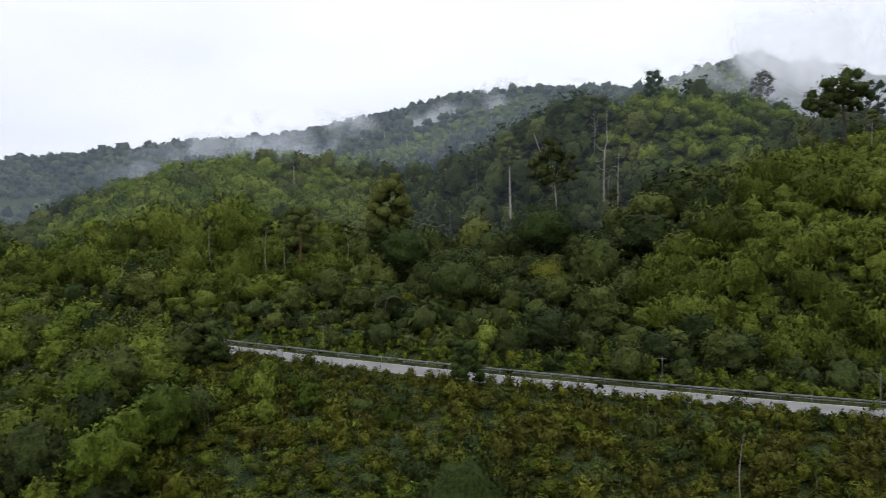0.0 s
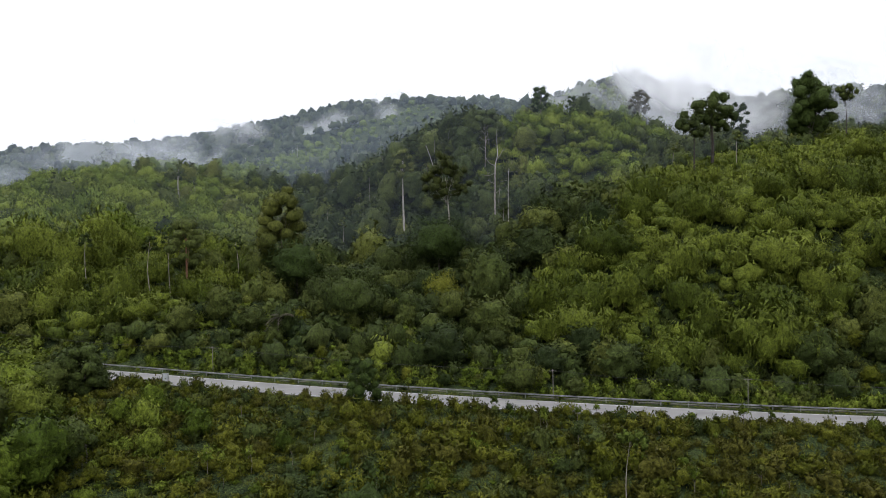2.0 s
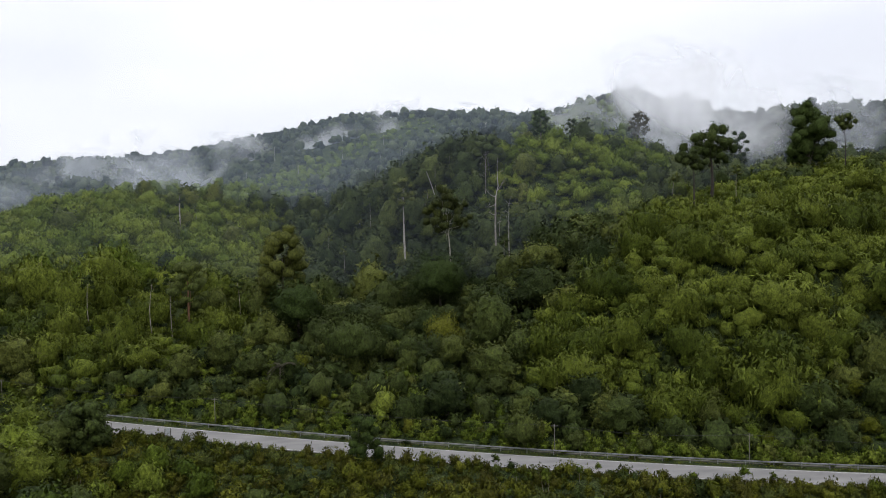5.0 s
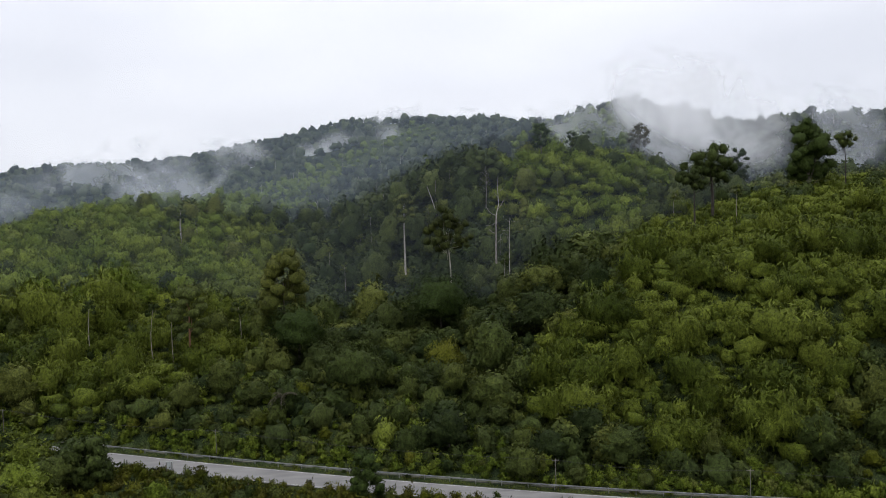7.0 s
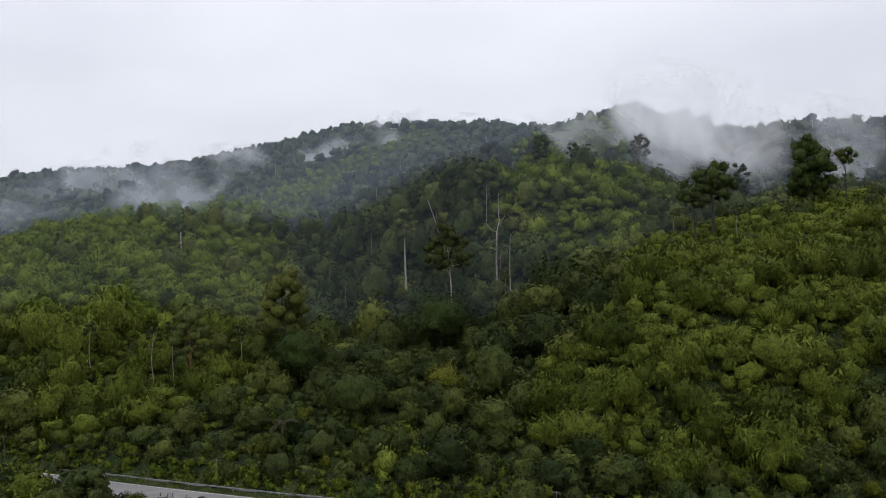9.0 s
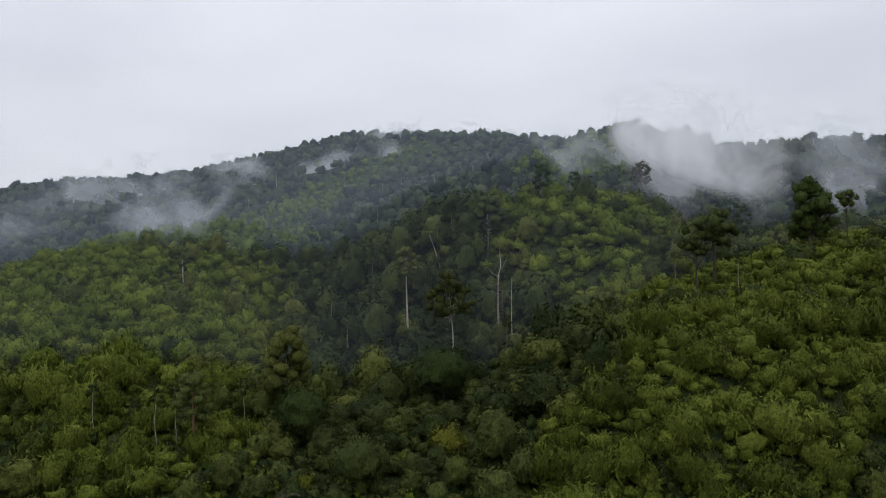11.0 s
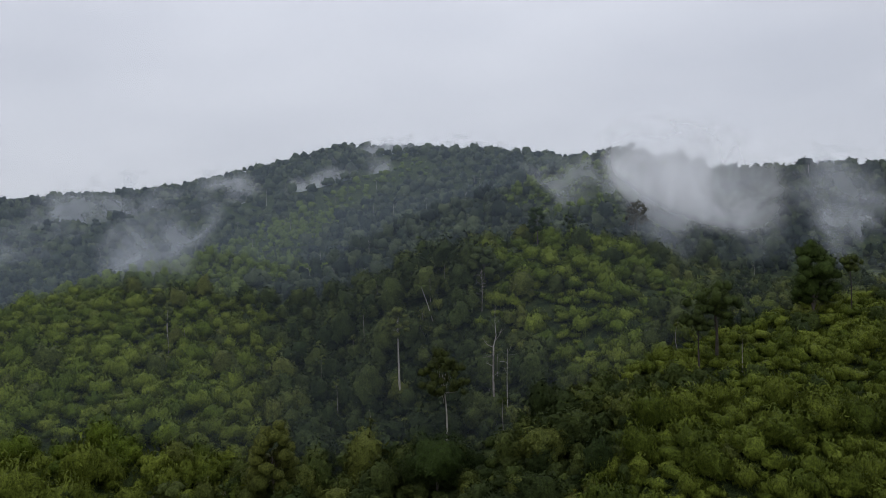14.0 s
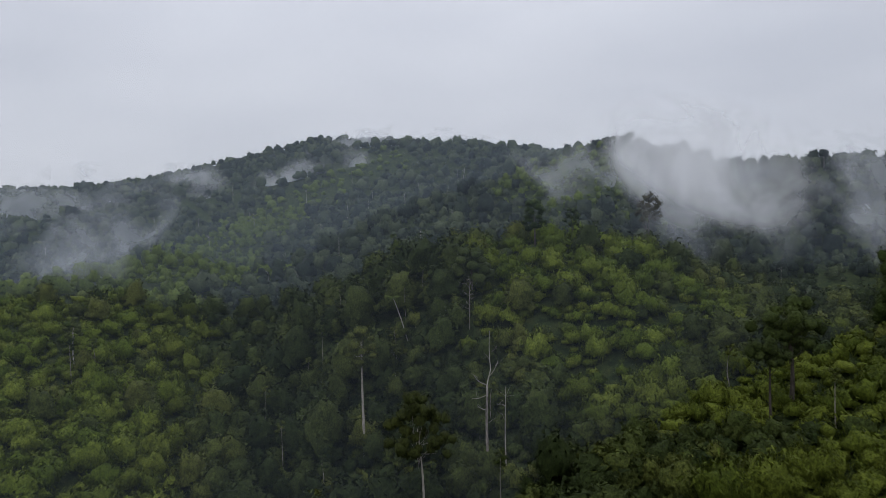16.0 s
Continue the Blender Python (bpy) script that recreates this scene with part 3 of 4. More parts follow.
def at_pose(x, y, turn, size, tall=1.0, sink=0.15):
    return Matrix.Translation((x, y, float(land(x, y)) - sink)) @ Matrix.Rotation(turn, 4, "Z") @ Matrix.Diagonal((size, size, size * tall, 1))


def plant_out(kinds, spots):
    """Copies of the kinds at the spots (x, y, size, tall); the first ones are the kinds themselves."""
    used = set()
    for x, y, size, tall in spots:
        i = int(rng.integers(len(kinds)))
        m = at_pose(x, y, rng.uniform(0, 6.28), size, tall)
        if i in used:
            copy_thing(kinds[i], m)
        else:
            used.add(i)
            kinds[i].matrix_basis = m
    for i, kind in enumerate(kinds):
        if i not in used:
            for ob in (*kind.children_recursive, kind):
                bpy.data.objects.remove(ob)


def grow_stuff(name, patterns, spots, leaf, label, category, sway=6.28):
    """One object of many plants of the given patterns (arrays) at the spots."""
    if not len(spots):
        return
    spots = np.asarray(spots, float)
    which, turn, tint = rng.integers(len(patterns), size=len(spots)), rng.uniform(0, sway, len(spots)), rng.uniform(0, 1, len(spots))
    zs = land(spots[:, 0], spots[:, 1]) - 0.15
    vs, fs, ts, ns, count = [], [], [], [], 0
    for k, (pv, pf, pn) in enumerate(patterns):
        pick = np.flatnonzero(which == k)
        if not len(pick):
            continue
        c, s, size = np.cos(turn[pick])[:, None], np.sin(turn[pick])[:, None], spots[pick, 2][:, None]
        x = (pv[:, 0] * c - pv[:, 1] * s) * size + spots[pick, 0][:, None]
        y = (pv[:, 0] * s + pv[:, 1] * c) * size + spots[pick, 1][:, None]
        z = pv[:, 2] * size * spots[pick, 3][:, None] + zs[pick][:, None]
        vs.append(np.stack([x, y, z], -1).reshape(-1, 3))
        fs.append((pf[None] + (np.arange(len(pick)) * len(pv))[:, None, None]).reshape(-1, 3) + count)
        ts.append(np.repeat(tint[pick], len(pv)))
        ns.append(np.stack([pn[:, 0] * c - pn[:, 1] * s, pn[:, 0] * s + pn[:, 1] * c, np.broadcast_to(pn[:, 2], x.shape)], -1).reshape(-1, 3))
        count += len(pick) * len(pv)
    me = mesh_from(name, np.concatenate(vs), np.concatenate(fs), leaf, False, np.concatenate(ts), np.concatenate(ns))
    tagged(new(name, me), label, category, kind="stuff")


def crown_arrays(seed, height, width, base, count, leaves, length, breadth, droop, flat=0.75, sizes=(0.11, 0.2), fine=4, body=0.8):
    r = np.random.default_rng(seed)
    return foliage(r, lumps_of(r, height, width, base, count, flat, sizes), leaves, length, breadth, droop, fine, body)


# ---- where things grow ----
def wander(x, y, size, seed=0.0):
    """Smooth drifts between 0 and 1 over the land."""
    a = np.sin(x / size + 1.7 * np.sin(y / size * 0.8 + seed)) + np.sin(y / size * 1.1 + 1.9 * np.sin(x / size * 0.7 + seed * 2 + 1))
    return 0.5 + 0.25 * a


def spread(x0, x1, y0, y1, step):
    """Jittered spots within what the walk looks over."""
    xs, ys = np.meshgrid(np.arange(x0, x1, step), np.arange(y0, y1, step))
    x = xs.ravel() + rng.uniform(-0.55, 0.55, xs.size) * step
    y = ys.ravel() + rng.uniform(-0.55, 0.55, xs.size) * step
    keep = (x > -0.66 * y - 14) & (x < 0.92 * y + 2)
    return x[keep], y[keep]


def blob(x, y, cx, cy, rx, ry):
    return np.exp(-((x - cx) / rx) ** 2 - ((y - cy) / ry) ** 2)


def bamboo_share(x, y):
    """How much of the growth is bamboo: the open spurs, not the gully."""
    s = 0.75 * blob(x, y, 100, 160, 45, 45) + 1.2 * blob(x, y, 108, 290, 38, 62) + 1.2 * blob(x, y, -95, 275, 55, 80) + 0.7 * blob(x, y, -72, 215, 35, 40) + 0.7 * blob(x, y, -45, 330, 30, 45)
    s = s + 0.62 * blob(x, y, 165, 195, 40, 40) + 0.6 * blob(x, y, -55, 185, 30, 25) + 0.5 * blob(x, y, 50, 140, 25, 22)
    s = s + 0.7 * blob(x, y, -44, 240, 26, 50) + 0.6 * blob(x, y, -35, 150, 25, 18) + 1.3 * blob(x, y, -108, 375, 60, 60) + 0.6 * blob(x, y, -103, 205, 25, 30) + 0.6 * blob(x, y, 57, 128, 25, 14) + 0.5 * blob(x, y, 93, 222, 18, 16)
    s = s - 0.7 * blob(x, y, 125, 234, 20, 14) - 0.5 * blob(x, y, 84, 187, 15, 12) - 0.8 * blob(x, y, -5, 340, 22, 50)
    s = s - 0.9 * blob(x, y, 20, 230, 26, 60) - 0.7 * blob(x, y, 50, 205, 22, 40) - 0.5 * blob(x, y, -25, 140, 30, 15)
    return smoothstep(0.27, 0.50, s + (wander(x, y, 9.0, 2.0) - 0.5) * 0.55)


def off_road(x, y):
    """Metres uphill of the road's uphill edge."""
    return (y - road_edge(np.clip(x, -130, 170))) * 0.94


# ---- single trees that stand out ----
def hero(name, x, y, top, low, width, leaf, bark, label, seed, count=9, leaves=900, length=0.8, breadth=0.4, droop=0.3, radius=0.4, flat=0.7, lean=(0, 0), airy=True, clumps=2, sizes=(0.15, 0.25), lobes=(), solid=0.7):
    """A tree of its own at x, y: crown from height low to top above sea, trunk from the ground."""
    r = np.random.default_rng(seed)
    z0 = float(land(x, y))
    h, b = top - z0, low - z0
    lumps = [(cx + lean[0] * cz / h, cy + lean[1] * cz / h, cz, sx, sy, sz) for cx, cy, cz, sx, sy, sz in lumps_of(r, h, width, b, count * clumps, flat, sizes)]
    if lobes:
        lumps = [(dx + o * k + r.normal(0, 0.1 * k), r.normal(0, width * 0.13), h - down + r.normal(0, 0.28 * k), k * r.uniform(0.65, 0.9), k * 0.85, k * r.uniform(0.65, 0.9)) for dx, down, k in lobes for o in (-0.55, 0.0, 0.55)]
    bag = Bag()
    limb(bag, (0, 0, -1), (lean[0] * 0.8, lean[1] * 0.8, b + (h - b) * 0.5), radius, radius * 0.3, 9, 8, 0.35, r)
    for c in lumps[::2]:
        start = b + (h - b) * r.uniform(-0.02, 0.42)
        limb(bag, (lean[0] * start / h, lean[1] * start / h, start), np.array((0, 0, start)) * 0.35 + np.array(c[:3]) * 0.65, radius * 0.16, radius * 0.06, 5, 4, 0.3, r)
    tree = tagged(new(name), label, "tree")
    tree.location = (x, y, z0)
    part("trunk", bag.mesh("trunk", bark, True), tree)
    part("crown", leaf_mesh("crown", open_foliage(r, lumps, leaves * 2, length * 0.75, breadth * 0.9, droop, 2, solid) if airy else foliage(r, lumps, leaves * 2, length * 0.75, breadth * 0.9, droop, 6, solid, under=-0.9), leaf), tree)
    return tree


def bare_tree(x, y, height, bark, label, seed, radius=0.35, boughs=5, lean=0.4, low=0.55):
    """A dead or leafless tree: trunk, broken fork and bare boughs with twigs."""
    r = np.random.default_rng(seed)
    tree = tagged(new("dead_tree"), label, "tree")
    tree.location = (x, y, float(land(x, y)))
    trunk = limb(Bag(), (0, 0, -1), (lean, 0, height), radius, radius * 0.18, 8, 8, 0.4, r)
    part("trunk", trunk.mesh("trunk", bark, True), tree)
    for i in range(boughs):
        a, z = r.uniform(0, 6.28), height * r.uniform(low, 0.9)
        reach = height * r.uniform(0.08, 0.17)
        bough = Bag()
        end = np.array([lean * z / height + reach * math.cos(a), reach * math.sin(a), z + reach * r.uniform(0.2, 1.0)])
        limb(bough, (lean * z / height, 0, z), end, radius * 0.35, radius * 0.1, 5, 4, 0.3, r)
        for _ in range(3):
            limb(bough, end * 0.9 + np.array([lean * z / height * 0.1, 0, z * 0.1]), end + r.normal(0, reach * 0.4, 3), radius * 0.12, radius * 0.04, 4, 2, 0.1, r)
        part("bough", bough.mesh("bough", bark, True), tree)
    return tree


def forked_snag(x, y, height):
    """A dead tree: a stout dark trunk, a pale bent leader above the fork, and bare crooked boughs."""
    r = np.random.default_rng(13)
    tree = tagged(new("dead_tree"), "dead standing tree with a pale forked top and bare boughs", "tree")
    tree.location = (x, y, float(land(x, y)))
    fork = np.array((0.1, 0.0, height * 0.66))
    part("trunk", limb(Bag(), (0, 0, -1), fork, 0.4, 0.22, 9, 8, 0.25, r).mesh("trunk", BARK_GREY, True), tree)
    bend = fork + np.array((0.9, 0, height * 0.09))
    leader = limb(limb(Bag(), fork, bend, 0.16, 0.11, 7, 3, 0.05, r), bend, bend + np.array((0.0, 0, height * 0.24)), 0.11, 0.04, 7, 5, 0.15, r)
    part("leader", leader.mesh("leader", BARK_PALE, True), tree, "pale bleached leader")
    for z, dx, dy, dz, radius in ((0.655, -3.2, -0.5, 2.6, 0.13), (0.60, -3.4, 0.8, -1.0, 0.11), (0.50, -2.6, -0.4, 1.4, 0.12), (0.70, 2.6, 0.5, 3.6, 0.1), (0.42, 1.6, -0.6, 1.2, 0.08), (0.80, -1.2, 0.3, 1.8, 0.06), (0.86, 1.3, -0.2, 1.4, 0.05)):
        start = np.array((0.1 + max(z - 0.66, 0) * 6, 0, z * height))
        end = start + np.array((dx, dy, dz))
        bough = limb(Bag(), start, end, radius, radius * 0.4, 6, 4, 0.3, r)
        for _ in range(2):
            limb(bough, start * 0.3 + end * 0.7, end + r.normal(0, 0.9, 3), radius * 0.35, radius * 0.12, 4, 2, 0.1, r)
        part("bough", bough.mesh("bough", BARK_GREY, True), tree, "bare grey bough")


hero("tall_tree", 25.1, 263, 53, 41, 10.5, LEAF_BROAD, BARK_PALE, "tall rainforest tree with a bare pale trunk and a narrow crown", 11, 8, 800, radius=0.5)
hero("tall_tree", 32.4, 208, 45, 29, 15, LEAF_RUST, BARK_PALE, "tall pale-trunked tree with an open olive green crown", 12, 17, 900, 0.75, 0.36, flat=0.6, radius=0.36, lobes=((0, 1.8, 2.4), (-1.8, 4.2, 2.5), (2.0, 3.8, 2.3), (0.4, 6.2, 2.6), (-3.6, 7.4, 2.6), (4.0, 7.0, 2.6), (1.2, 9.4, 2.4), (5.6, 10.2, 2.2), (-4.6, 10.8, 2.4), (-1.4, 11.6, 2.2), (3.6, 12.6, 2.0)))
forked_snag(50.9, 222, 37.5)
bare_tree(55.0, 222, 22, BARK_PALE, "thin dead trunk standing among the trees", 14, 0.2, 3)
hero("tall_tree", 65.6, 298, 73, 58, 18, LEAF_DEEP, BARK_DARK, "dark broad-crowned tree at the head of the gully", 15, 10, 900)
bare_tree(61.0, 284, 17, BARK_GREY, "grey leafless tree with upright boughs", 16, 0.18, 11, low=0.35)
hero("emergent_tree", 112.8, 200, 62.5, 47, 19, LEAF_BROAD, BARK_UMBER, "big emergent tree with a dark trunk and an open spreading crown", 17, 13, 1500, radius=0.6, solid=0.72, lobes=((-3.8, 5.3, 3.2), (0.0, 3.9, 2.9), (4.4, 3.7, 2.9), (6.4, 7.1, 2.8), (2.8, 8.0, 3.0), (-2.2, 9.2, 3.1), (4.4, 11.5, 2.2), (-5.0, 8.0, 2.8), (0.6, 7.2, 3.0), (1.6, 10.8, 2.1)))
hero("emergent_tree", 105.3, 196, 53.5, 44.5, 8.5, LEAF_DEEP, BARK_UMBER, "slim dark-trunked tree leaning beside the emergent", 18, 6, 600, radius=0.35, lobes=((-3.4, 2.6, 2.6), (0, 2.9, 2.8), (2.1, 5.3, 2.3), (-1.4, 1.8, 2.4), (0.5, 5.0, 2.0)))
hero("emergent_tree", 142.1, 232, 64.5, 52, 8, LEAF_DEEP, BARK_DARK, "upright dark tree on the crest", 19, 7, 500)
hero("dense_tree", 159.5, 219, 72, 46.5, 18, LEAF_SOMBRE, BARK_DARK, "dense dark pyramidal tree on the crest", 20, 34, 4200, 1.0, 0.45, 0.35, radius=0.5, solid=0.8, lobes=((0.0, 1.6, 2.1), (-1.4, 3.9, 2.7), (1.4, 4.3, 2.8), (0.0, 4.5, 3.3), (-2.7, 7.4, 3.3), (2.8, 7.8, 3.3), (0.0, 8.2, 3.9), (-3.9, 11.6, 3.4), (3.9, 12.0, 3.4), (0.0, 12.1, 4.6), (-4.4, 15.7, 3.4), (4.4, 16.1, 3.4), (0.0, 16.5, 4.6), (-3.2, 19.4, 3.0), (3.2, 19.8, 3.0)))
hero("emergent_tree", 168.9, 214, 67, 58.5, 8, LEAF_DEEP, BARK_UMBER, "small-crowned tree with a bare slim trunk on the crest", 21, 6, 450, radius=0.25, lobes=((-1.7, 2.4, 1.9), (0.5, 1.8, 1.8), (3, 3, 1.8), (-0.6, 4.4, 1.8), (1.3, 4.6, 1.8)))
bare_tree(160.3, 360, 19, BARK_DARK, "dark half-bare tree with upright boughs in the mist", 22, 0.4, 12, low=0.3)
hero("emergent_tree", 163.5, 362, 92, 78, 14, LEAF_DUSK, BARK_DARK, "brownish thin-crowned tree half in the mist", 23, 13, 1300, 0.7, 0.4, radius=0.4, flat=0.8, clumps=3, sizes=(0.12, 0.18), solid=0.5)
hero("knoll_tree", 101.5, 339, 89.5, 76, 12, LEAF_SOMBRE, BARK_DARK, "dark round tree on the bamboo knoll", 24, 9, 700)
hero("knoll_tree", 120, 345, 86, 77, 9, LEAF_BROAD, BARK_DARK, "green tree on the bamboo knoll", 25, 7, 450)
hero("round_tree", -13.7, 180, 35.2, 17, 15, LEAF_RUST, BARK_DARK, "round tree with yellowish brown-green foliage", 26, 14, 2200, 0.7, 0.34, flat=0.8, radius=0.35, sizes=(0.14, 0.21), solid=0.88)
hero("tall_tree", -65.4, 315, 53, 45, 8, LEAF_DEEP, BARK_PALE, "thin pale trunk with a small sparse crown", 27, 5, 220, radius=0.28)
hero("tall_tree", -33.3, 164, 29.5, 16, 10.5, LEAF_DEEP, BARK_RED, "dark tree with a bare reddish trunk", 28, 10, 1200, 0.7, 0.22, 0.8, radius=0.35)
hero("dome_tree", 1.8, 146, 16.2, 7, 14.5, LEAF_BROAD, BARK_DARK, "broad dome-shaped tree with dense green foliage", 29, 14, 900, 0.7, 0.4, 0.6, flat=0.8, airy=False)
hero("dome_tree", 22.8, 156, 14, 7, 10, LEAF_SHRUB, BARK_DARK, "olive dome-shaped tree covered in vines", 30, 10, 700, 0.7, 0.35, 0.8, flat=0.8, airy=False)
hero("feathery_tree", -9.8, 168, 22.5, 12, 16.5, LEAF_SOMBRE, BARK_DARK, "grey-green tree with layered feathery foliage", 31, 14, 1000, 1.0, 0.3, 0.3, flat=0.5, airy=False, sizes=(0.13, 0.22))
hero("dome_tree", 27.3, 190, 26.7, 15, 21, LEAF_SOMBRE, BARK_DARK, "wide dark green tree in the gully", 32, 20, 1700, flat=0.8, airy=False, sizes=(0.10, 0.18))
hero("roadside_tree", -40.1, 116.5, 8.6, 1.0, 9.2, LEAF_BROAD, BARK_DARK, "dark large-leaved tree at the road's edge", 33, 12, 1300, 0.6, 0.4, 0.4, radius=0.22)
hero("roadside_tree", 3.0, 105.5, 6.2, -1.5, 6.4, LEAF_SOMBRE, BARK_DARK, "small dark feathery tree at the road's edge", 34, 12, 1300, 0.5, 0.16, 0.3, radius=0.12)
hero("umbrella_sapling", 30.6, 72, 2.3, 0.4, 4.2, LEAF_OLIVE, BARK_GREY, "slender sapling with a flat umbrella of leaves", 35, 6, 350, 0.45, 0.25, 0.5, radius=0.08, lobes=((-0.3, 0.5, 0.7), (0.8, 0.7, 0.75), (1.7, 1.1, 0.6), (-0.9, 0.9, 0.5), (0.3, 0.9, 0.6)))
hero("dome_tree", 1.0, 62, 4.6, -6.5, 10.5, LEAF_SOMBRE, BARK_DARK, "dense blue-green dome-shaped tree below the road", 36, 16, 1400, 0.5, 0.28, 0.3, airy=False)
for i, (x, y, hh) in enumerate(((-41.5, 166, 15), (-38, 168, 16), (-57, 172, 13), (-24, 174, 14), (-4, 300, 17), (2.5, 262, 16), (15, 310, 15), (22, 330, 18), (37, 285, 15), (10, 302, 13), (20, 304, 12), (36, 283, 13), (43, 301, 14), (51, 311, 13), (58, 245, 15), (111, 219, 11), (13, 246, 13), (51, 212, 14), (-63, 303, 15), (-59, 312, 13), (-3, 286, 16), (114, 188, 13))):
    z0 = float(land(x, y))
    hero("slender_tree", x, y, z0 + hh, z0 + hh * 0.72, 4.0, LEAF_BROAD, BARK_GREY, "slender pale trunk with a small tuft of leaves", 50 + i, 3, 130, 0.7, 0.35, 0.5, 0.13)

def palm(x, y, height, lean, leaf, bark, label, seed):
    """A slim palm: a leaning trunk and a head of drooping feathery fronds, each a rib with two rows of leaflets."""
    r = np.random.default_rng(seed)
    tree = tagged(new("palm"), label, "palm tree")
    tree.location = (x, y, float(land(x, y)))
    part("trunk", limb(Bag(), (0, 0, -1), (lean, 0, height), 0.2, 0.13, 8, 6, 0.25, r).mesh("trunk", bark, True), tree)
    for i in range(13):
        a, rise, length = i * 2.4 + r.uniform(-0.2, 0.2), r.uniform(-0.3, 1.0), r.uniform(2.4, 3.3)
        out, side = np.array((math.cos(a), math.sin(a), 0)), np.array((-math.sin(a), math.cos(a), 0))
        v, n = [], []
        for k in range(9):
            q = k / 9
            root = np.array((lean, 0, height)) + out * length * q + np.array((0, 0, rise * length * q - 1.5 * length * q * q * 0.5))
            for hand in (-1, 1):
                tip = root + side * hand * 0.75 * (1 - 0.6 * q) + out * 0.35 - np.array((0, 0, 0.3))
                leaflet = [root - out * 0.12, tip, root + out * 0.2]
                v += leaflet if hand < 0 else leaflet[::-1]
                n += [unit(np.array((0.3 * hand * side[0], 0.3 * hand * side[1], 0.9)))] * 3
        part("frond", leaf_mesh("frond", (np.array(v), np.arange(len(v)).reshape(-1, 3), np.array(n)), leaf), tree)


palm(42.5, 293, 14, -4.5, LEAF_OLIVE, BARK_PALE, "leaning palm with a pale trunk and drooping fronds", 41)
palm(-16.3, 317.8, 7, 0.5, LEAF_OLIVE, BARK_GREY, "slim palm with a star of drooping fronds", 42)
palm(-11.7, 134.6, 6, 0.3, LEAF_DUSK, BARK_DARK, "brownish withered palm between the trees", 43)
palm(37.0, 283.3, 8, -0.4, LEAF_BROAD, BARK_PALE, "slender pale palm with a small head of fronds", 44)
for i, (x, y, hh) in enumerate(((4, 465, 14), (239, 375, 13), (-32, 653, 17), (172, 817, 20), (74, 760, 15), (-12, 470, 15), (30, 520, 16), (60, 640, 17), (-60, 600, 15), (-120, 690, 16), (-165, 720, 17), (110, 560, 15), (140, 640, 18), (20, 600, 15), (45, 690, 16), (-5, 560, 14), (85, 610, 15), (-40, 720, 17), (10, 800, 18), (60, 850, 18), (120, 760, 17), (-90, 760, 17), (-140, 810, 18), (-200, 860, 18), (-230, 780, 17), (-70, 880, 19), (100, 500, 13), (75, 470, 13))):
    bare_tree(x, y, hh, BARK_PALE, "pale bare trunk rising out of the far forest", 70 + i, 0.22, 2, low=0.7)

# ---- the hillside above the road ----
def lee(x, y):
    """Slopes that fall away to the north, where the wood is thin."""
    return land(x, y + 6) < land(x, y - 6) - 3.8


def in_gully(x, y):
    return np.clip(blob(x, y, 18, 230, 28, 70) + blob(x, y, 52, 207, 24, 42) + blob(x, y, 5, 340, 36, 70) + 0.8 * blob(x, y, 55, 330, 30, 60) + 0.7 * blob(x, y, 125, 234, 22, 16), 0, 1)


def clearing(x, y):
    """Lower growth round the foot of the trees that stand out."""
    s = np.ones(np.shape(x))
    for cx, cy, r in ((-33, 156, 10), (-13, 171, 9), (2, 138, 8), (22, 148, 7), (27, 180, 9), (32, 198, 9), (46, 197, 7), (25, 252, 9), (51, 213, 9), (49, 203, 8), (57, 237, 6), (41, 284, 6), (58, 270, 7), (-62, 296, 7), (-3, 278, 6), (13, 238, 6), (112, 180, 6), (-41, 160, 8), (-65, 305, 8), (100, 328, 8)):
        s = s * (1 - 0.62 * blob(x, y, cx, cy, r, r))
    return s


def hillside(y0, y1, step, grow=1.0):
    """Spots for bamboo and for trees between two distances up the valley."""
    x, y = spread(-200, 250, y0, y1, step)
    keep = (off_road(x, y) > 3.2) & ~lee(x, y) & ((x > -0.47 * y - 6) | (rng.uniform(0, 1, len(x)) < 0.65) | (y < 195))
    x, y = x[keep], y[keep]
    is_bamboo = rng.uniform(0, 1, len(x)) < bamboo_share(x, y) * 0.9
    size = np.clip(rng.lognormal(-0.12, 0.48, len(x)), 0.4, 1.8) * (0.42 + 0.58 * smoothstep(2.5, 12, off_road(x, y))) * (1 + 0.3 * in_gully(x, y)) * (1 - 0.45 * blob(x, y, 155, 214, 75, 36)) * (1 - 0.4 * blob(x, y, 270, 350, 90, 70)) * (1 - 0.55 * blob(x, y, 112, 182, 24, 22)) * clearing(x, y) * grow * (1 - 0.25 * blob(x, y, -112, 380, 50, 90))
    order = np.argsort(np.hypot(x, y))
    return ([(x[i], y[i], min(size[i], 1.4), rng.uniform(0.75, 1.2)) for i in order if is_bamboo[i]], [(x[i], y[i], size[i], rng.uniform(0.7, 1.05)) for i in order if not is_bamboo[i]])


bamboo, trees = hillside(100, 195, 5.2)
BAMBOO_KINDS = [bamboo_kind(100 + i, 7.0, 8.8, 720) for i in range(7)]
plant_out(BAMBOO_KINDS, bamboo[:300])
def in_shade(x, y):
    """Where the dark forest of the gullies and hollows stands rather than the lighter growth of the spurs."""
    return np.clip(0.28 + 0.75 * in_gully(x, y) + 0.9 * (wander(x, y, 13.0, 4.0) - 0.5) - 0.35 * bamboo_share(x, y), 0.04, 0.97)


